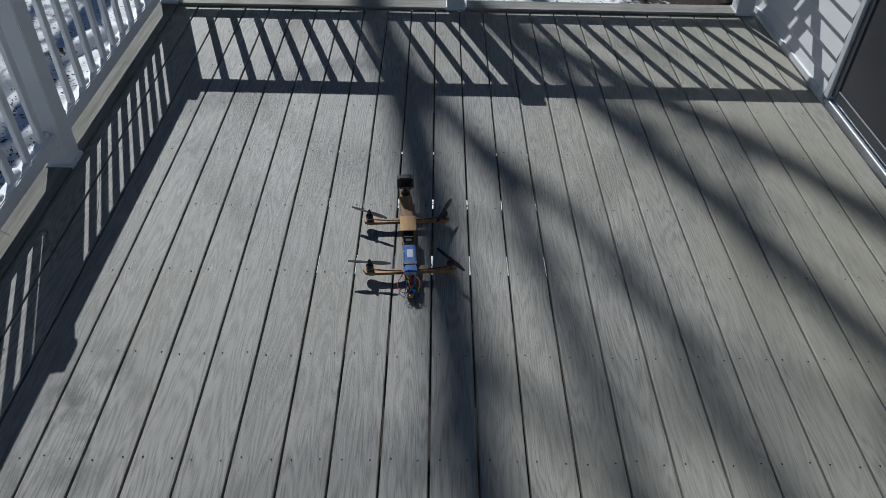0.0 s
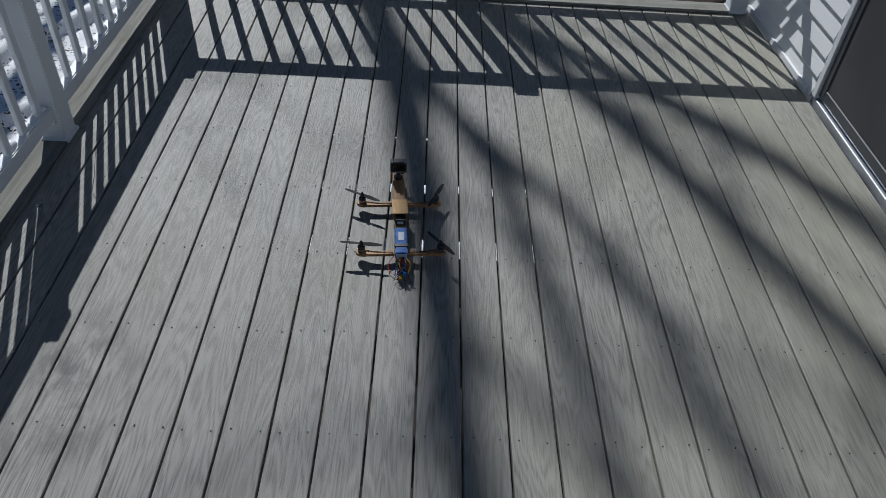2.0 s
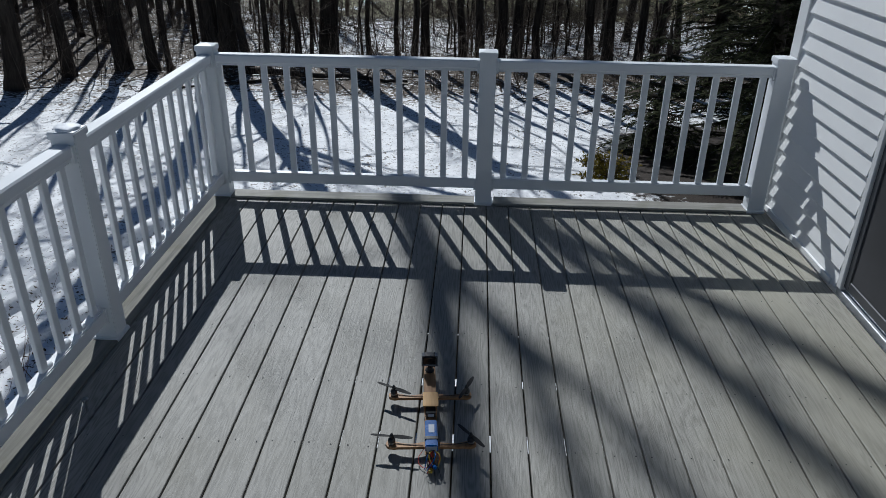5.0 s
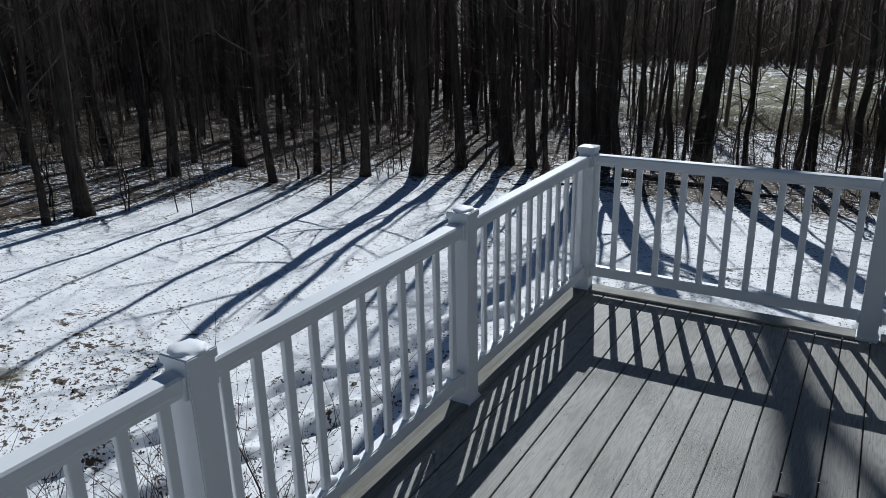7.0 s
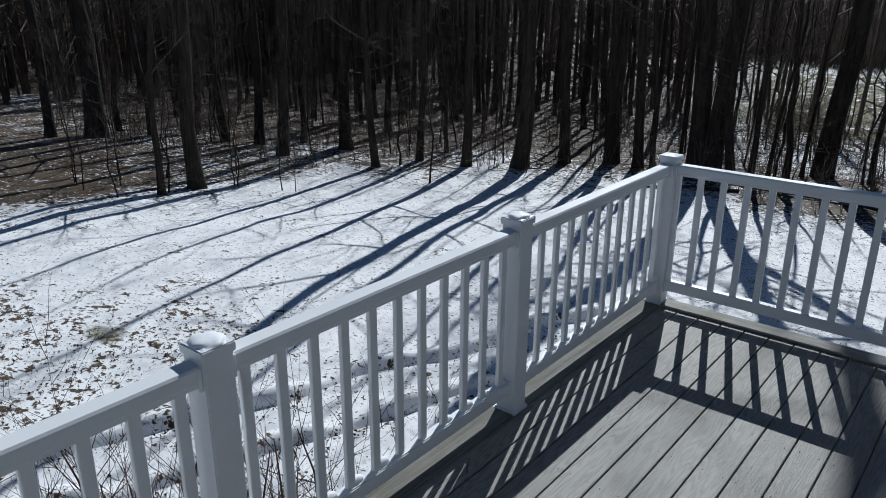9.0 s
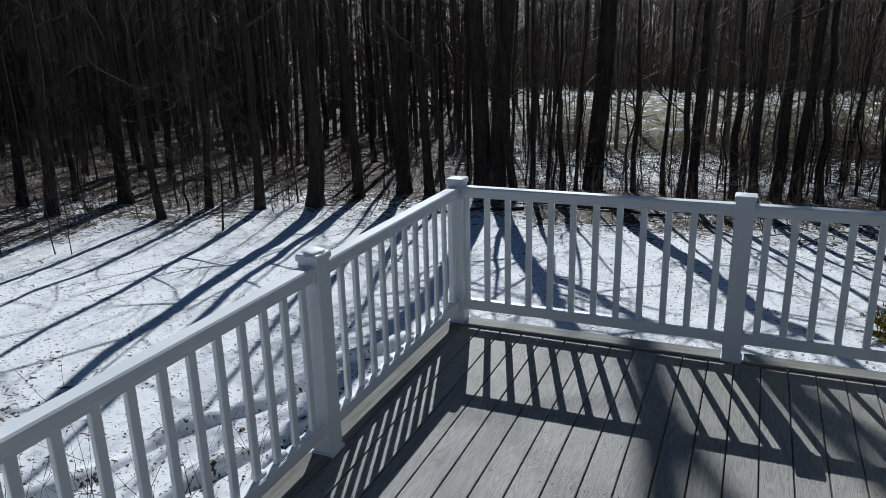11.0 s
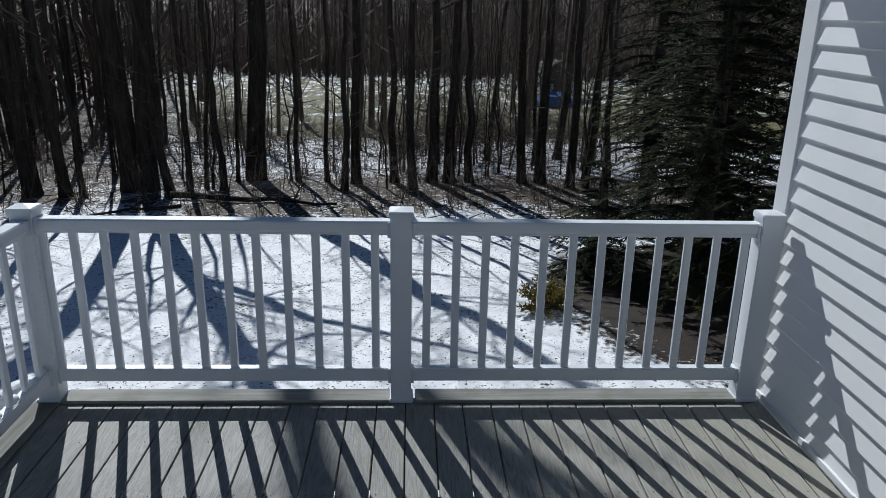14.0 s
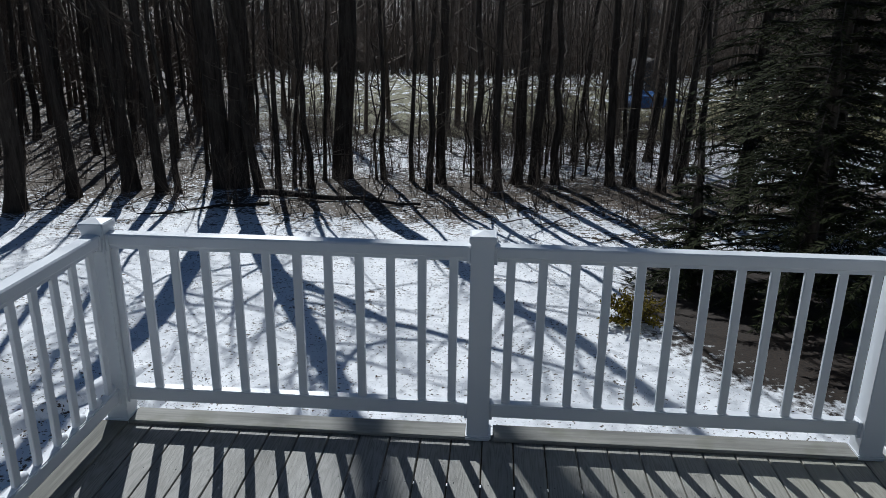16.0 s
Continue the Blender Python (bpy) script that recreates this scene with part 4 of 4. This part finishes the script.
def conifer(name, x, y, height, radius, seed, label, bare=0.05):
    """An evergreen with drooping branches that carry many small needle sprays."""
    rng = random.Random(seed)
    t = thing(name, pose(x, y, ground_z(x, y) - 0.05), label, "tree", "evergreens")
    tr, cr, br = Soup(), Soup(), Soup()
    tr.tube([Vector((0, 0, 0)), Vector((0.05, 0, height * 0.5)), Vector((0, 0, height))], [0.2, 0.12, 0.02], 8)
    z = height * bare + 0.25
    while z < height * 0.97:
        u = z / height
        reach = radius * (1 - u) ** 0.75 * (0.75 + 0.25 * min(1, u / 0.12))
        for j in range(rng.randrange(8, 12)):
            a = rng.uniform(0, 6.28)
            ln = reach * rng.uniform(0.65, 1.1)
            d = Vector((math.cos(a), math.sin(a), 0))
            pts = []
            for i in range(6):
                v = i / 5
                pts.append(Vector((0, 0, z)) + d * ln * v + Vector((0, 0, 0.10 * ln * v - 0.34 * ln * v * v)))
            br.tube(pts, [0.022 * (1 - 0.85 * i / 5) for i in range(6)], 3)
            side = Vector((-d.y, d.x, 0))
            m = max(8, int(ln * 32))
            for i in range(m):
                v = 0.12 + 0.88 * (i + rng.random()) / m
                k = min(4, int(v * 5))
                p = pts[k].lerp(pts[k + 1], v * 5 - k)
                for e in (-1, 1):
                    w = (side * e * rng.uniform(0.5, 1) + d * rng.uniform(0.35, 0.9) + Vector((0, 0, rng.uniform(-0.45, 0.1)))).normalized()
                    l2 = rng.uniform(0.09, 0.25) * (1.15 - 0.5 * v)
                    n = w.cross(Vector((rng.uniform(-0.4, 0.4), rng.uniform(-0.4, 0.4), 1))).normalized() * rng.uniform(0.010, 0.023)
                    q = p + w * l2 + Vector((0, 0, -0.05 * l2))
                    mid = p.lerp(q, 0.45)
                    cr.quad(p, mid + n, q, mid - n)
        z += rng.uniform(0.15, 0.27) * (1 + 0.4 * u)
    part("trunk", tr.mesh("trunk", BARK), BARK, t)
    part("branch", br.mesh("branch", BARK), BARK, t)["kind"] = "stuff"
    part("crown", cr.mesh("crown", NEEDLE, False), NEEDLE, t)["kind"] = "stuff"


conifer("evergreen_tree", 7.3, 9.8, 12.5, 2.9, 1, "dense dark green evergreen with drooping branches", 0.02)
# small extra evergreen, added to shade and fill the litter below it
conifer("evergreen_tree", 5.5, 10.4, 2.6, 1.6, 9, "small dark evergreen added to shade the brown needle litter", 0.02)
conifer("evergreen_tree", 8.3, 7.6, 11.0, 2.5, 2, "dense dark green evergreen beside the house")
conifer("evergreen_tree", 8.8, 12.8, 13.5, 2.9, 3, "tall dark green evergreen at the edge of the woods")
conifer("evergreen_tree", 8.7, 17.6, 12.0, 2.4, 4, "dark green evergreen among bare trunks", 0.12)


def low_shrub():
    rng = random.Random(8)
    t = thing("low_shrub", pose(4.15, 8.0, ground_z(4.15, 8.0)), "low yellow-green shrub in brown mulch", "shrub")
    c, b = Soup(), Soup()
    for i in range(60):
        a, e = rng.uniform(0, 6.28), rng.uniform(0.2, 1.3)
        w = Vector((math.cos(a) * math.cos(e) * 0.65, math.sin(a) * math.cos(e) * 0.65, math.sin(e) * 0.5)) * rng.uniform(0.7, 1.1)
        b.tube([Vector((0, 0, 0)), w * 0.5, w], [0.01, 0.007, 0.003], 3)
        for j in range(26):
            p = w * rng.uniform(0.35, 1.05)
            q = p + Vector((rng.uniform(-1, 1), rng.uniform(-1, 1), rng.uniform(-0.3, 1))).normalized() * rng.uniform(0.05, 0.12)
            n = (q - p).cross(Vector((rng.uniform(-1, 1), rng.uniform(-1, 1), 1))).normalized() * 0.016
            mid = p.lerp(q, 0.5)
            c.quad(p, mid + n, q, mid - n)
    part("stem_bundle", b.mesh("stem_bundle", TWIG), TWIG, t)
    part("foliage", c.mesh("foliage", SHRUB, False), SHRUB, t)


low_shrub()


def bare_shrub(x, y, h, seed):
    rng = random.Random(seed)
    s = Soup()
    t = thing("bare_shrub", pose(x, y, ground_z(x, y) - 0.03), "leafless shrub of thin arching brown stems", "shrub", "bare shrubs")
    for i in range(40):
        a = rng.uniform(0, 6.28)
        p = Vector((math.cos(a), math.sin(a), 0)) * rng.uniform(0, 0.4)
        limb(s, rng, p, Vector((math.cos(a) * 0.3, math.sin(a) * 0.3, 1)), h * rng.uniform(0.65, 1.1), 0.021, 1, 4)
    part("stem_mass", s.mesh("stems", SHRUB_TWIG), SHRUB_TWIG, t)["kind"] = "stuff"


for i, (x, y, h) in enumerate(((-1.15, -2.1, 1.75), (-1.1, -3.0, 1.9), (-1.2, -3.9, 1.8), (-2.1, -2.8, 1.6))):
    bare_shrub(x, y, h, 70 + i)


def snow_bank(path, width, height, seed):
    """A low uneven bank of old snow along a line of (x, y)."""
    rng = random.Random(seed)
    n, m = 90, 15
    v, f = [], []
    for i in range(n):
        u = i / (n - 1) * (len(path) - 1)
        k = min(len(path) - 2, int(u))
        a, b = Vector(path[k]), Vector(path[k + 1])
        p = a.lerp(b, u - k)
        d = (b - a).normalized()
        side = Vector((d.y, -d.x))
        ends = min(1.0, i / 8, (n - 1 - i) / 8)
        hh = height * (0.65 + 0.6 * noise.noise(Vector((i * 0.12, seed, 0)))) * ends
        wob = 0.18 * noise.noise(Vector((i * 0.09, seed + 5, 1)))
        for j in range(m):
            w = (j / (m - 1) - 0.5) * 2
            prof = max(0.0, 1 - ((0.45 - w) / 1.45) ** 2) if w < 0.45 else max(0.0, 1 - (w - 0.45) / 0.38)
            skew = w * width + wob
            x, y = p.x + side.x * skew, p.y + side.y * skew
            z = ground_z(x, y) - 0.03 + prof * hh + 0.03 * noise.noise(Vector((x * 4, y * 4, seed))) * prof
            v.append((x, y, z))
    for i in range(n - 1):
        for j in range(m - 1):
            a = i * m + j
            f.append((a, a + 1, a + m + 1, a + m))
    me = bpy.data.meshes.new("snow_bank")
    me.from_pydata(v, [], f)
    me.materials.append(DIRTY_SNOW)
    me.polygons.foreach_set("use_smooth", [True] * len(me.polygons))
    tagged(new("snow_bank", me), "low uneven bank of old snow across the yard", "snow bank", "snow banks")


snow_bank([(-5.9, -4.0), (-5.2, -1.5), (-4.5, 0.8), (-3.7, 3.4), (-2.9, 6.2)], 0.27, 0.25, 3)
snow_bank([(-4.6, -3.0), (-4.0, -1.0), (-3.4, 0.9), (-2.7, 3.4), (-2.1, 5.6)], 0.25, 0.23, 4)


def fallen_leaves():
    rng = random.Random(41)
    s = Soup()
    for i in range(5200):
        if i % 4 == 3:
            # dead leaves caught along the foot of the snow banks
            u = rng.uniform(-0.15, 1.0)
            x, y = -4.35 + 2.5 * u + rng.gauss(0, 0.16) - rng.choice((0, 0, 1.05)), -3.0 + 8.6 * u + rng.gauss(0, 0.2)
        elif i % 3 == 0:
            x, y = rng.gauss(-7.0, 1.5), rng.gauss(-0.7, 1.2)
        elif i % 3 == 1:
            x, y = rng.uniform(-14, 8), rng.uniform(-4, 17)
        else:
            x, y = rng.uniform(-13, 7), rng.uniform(11, 19)
        if x > -0.4 and y < 0.6:
            continue
        p = Vector((x, y, ground_z(x, y) + 0.012))
        a = rng.uniform(0, 6.28)
        l = 0.007 + 0.024 * rng.random() ** 2.2
        w = l * rng.uniform(0.35, 0.8)
        d, e = Vector((math.cos(a), math.sin(a), 0)), Vector((-math.sin(a), math.cos(a), 0))
        lift = Vector((0, 0, rng.uniform(0.005, 0.03)))
        s.quad(p - d * l, p + e * w + lift, p + d * l, p - e * w + lift)
    tagged(new("fallen_leaves", s.mesh("fallen_leaves", LEAF, False)), "scattered dark brown dead leaves on snow", "leaves", kind="stuff")


fallen_leaves()


# ---- far buildings ----
def far_house(name, x, y, z, w, d, h, turn, label, wall_material):
    t = thing(name, pose(x, y, z, 0, 0, turn), label, "house", "far houses")
    part("wall", box(-w / 2, w / 2, -d / 2, d / 2, -1.0, h), wall_material, t)
    b = extrude([(-w / 2 - 0.4, h), (w / 2 + 0.4, h), (0, h + w * 0.32)], -d / 2 - 0.4, d / 2 + 0.4)
    part("roof", b, ROOF, t, "dark shingled roof")
    for sx in (-0.28, 0.22):
        win = part("window", box(sx * w - 0.5, sx * w + 0.5, -d / 2 - 0.06, -d / 2 - 0.003, 1.0, 2.3, 0.02), TRIM, t)
        part("pane", box(sx * w - 0.42, sx * w + 0.42, -d / 2 - 0.09, -d / 2 - 0.062, 1.08, 2.22), PANE, win)
    part("door", box(-0.45, 0.45, -d / 2 - 0.08, -d / 2 - 0.003, 0.0, 2.05, 0.02), PANE, t)


far_house("garden_shed", 13.4, 58.0, ground_z(13.4, 58), 2.6, 2.4, 2.1, 12, "small pale shed seen through bare trees", PALE)
far_house("far_house", 27.0, 128.0, ground_z(27, 128), 10.0, 9.0, 4.5, -15, "pale house on the far hillside behind bare trees", PALE)
far_house("far_house", -40.0, 135.0, ground_z(-40, 135), 11.0, 9.0, 4.0, 25, "pale house far behind the woods", PALE)


def tarp_heap(x, y):
    b = bmesh.new()
    bmesh.ops.create_icosphere(b, subdivisions=4, radius=1)
    for v in b.verts:
        k = 1 + 0.25 * noise.noise(v.co * 2.1)
        v.co = Vector((v.co.x * 2.0 * k, v.co.y * 1.2 * k, max(-0.05, v.co.z) * 1.1 * k))
    ob = tagged(part("tarp_heap", b, TARP), "heap covered with a blue tarpaulin", "tarpaulin")
    ob.matrix_basis = pose(x, y, ground_z(x, y))


tarp_heap(12.2, 52.0)

# ---- deck: joists, screws and boards ----
BOARD, GAP, SEAM, DEPTH = 0.1458, 0.0062, 1.638, 0.025
deck = tagged(part("deck", box(-0.08, 3.62, -0.04, -0.002, -0.26, -0.027, 0.003), JOIST), "grey composite deck with long narrow boards", "deck", kind="structure")
for i in range(18):
    y = -0.4 - i * 0.4064
    part("joist", box(-0.07, 3.61, y - 0.019, y + 0.019, -0.26, -0.0255), JOIST, deck)
for x in (0.0, 1.8, 3.4):
    for y in (-0.3, -3.5, -6.8):
        part("support_post", box(x - 0.07, x + 0.07, y - 0.07, y + 0.07, ground_z(x, y) - 0.3, -0.262, 0.004), JOIST, deck)


def deck_boards():
    w = (BOARD - GAP) / 2
    r = 0.004
    prof = [(-w, -DEPTH), (w, -DEPTH), (w, -r), (w - r * 0.3, -r * 0.3), (w - r, 0), (-w + r, 0), (-w + r * 0.3, -r * 0.3), (-w, -r)]
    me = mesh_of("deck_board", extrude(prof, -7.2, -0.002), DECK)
    rng = random.Random(2)
    screws = Soup()
    k0 = math.ceil((-0.07 - SEAM) / BOARD)
    for k in range(k0, 60):
        x = SEAM + (k + 0.5) * BOARD
        if x + w > 3.640:
            break
        ob = part("deck_board", me, DECK, deck)
        ob.location = (x, 0, rng.uniform(-0.0008, 0.0008))
        for i in range(18):
            y = -0.4 - i * 0.4064
            for s in (-0.042, 0.042):
                p = Vector((x + s + rng.uniform(-0.004, 0.004), y + rng.uniform(-0.008, 0.008), 0.0006))
                n = len(screws.v)
                for j in range(6):
                    screws.v.append(p + Vector((math.cos(j * 1.047) * 0.0032, math.sin(j * 1.047) * 0.0032, 0.0009)))
                screws.f.append(tuple(range(n, n + 6)))
    ob = part("deck_screws", screws.mesh("deck_screws", MATTE, False), MATTE, deck, "small screw heads in rows")
    ob["kind"] = "stuff"
    strip = part("edge_strip", box(x - w - 0.001, 3.638, -7.2, -0.002, -DEPTH, -0.001), DECK, deck) if 3.638 - (x - w) > 0.02 else None


deck_boards()
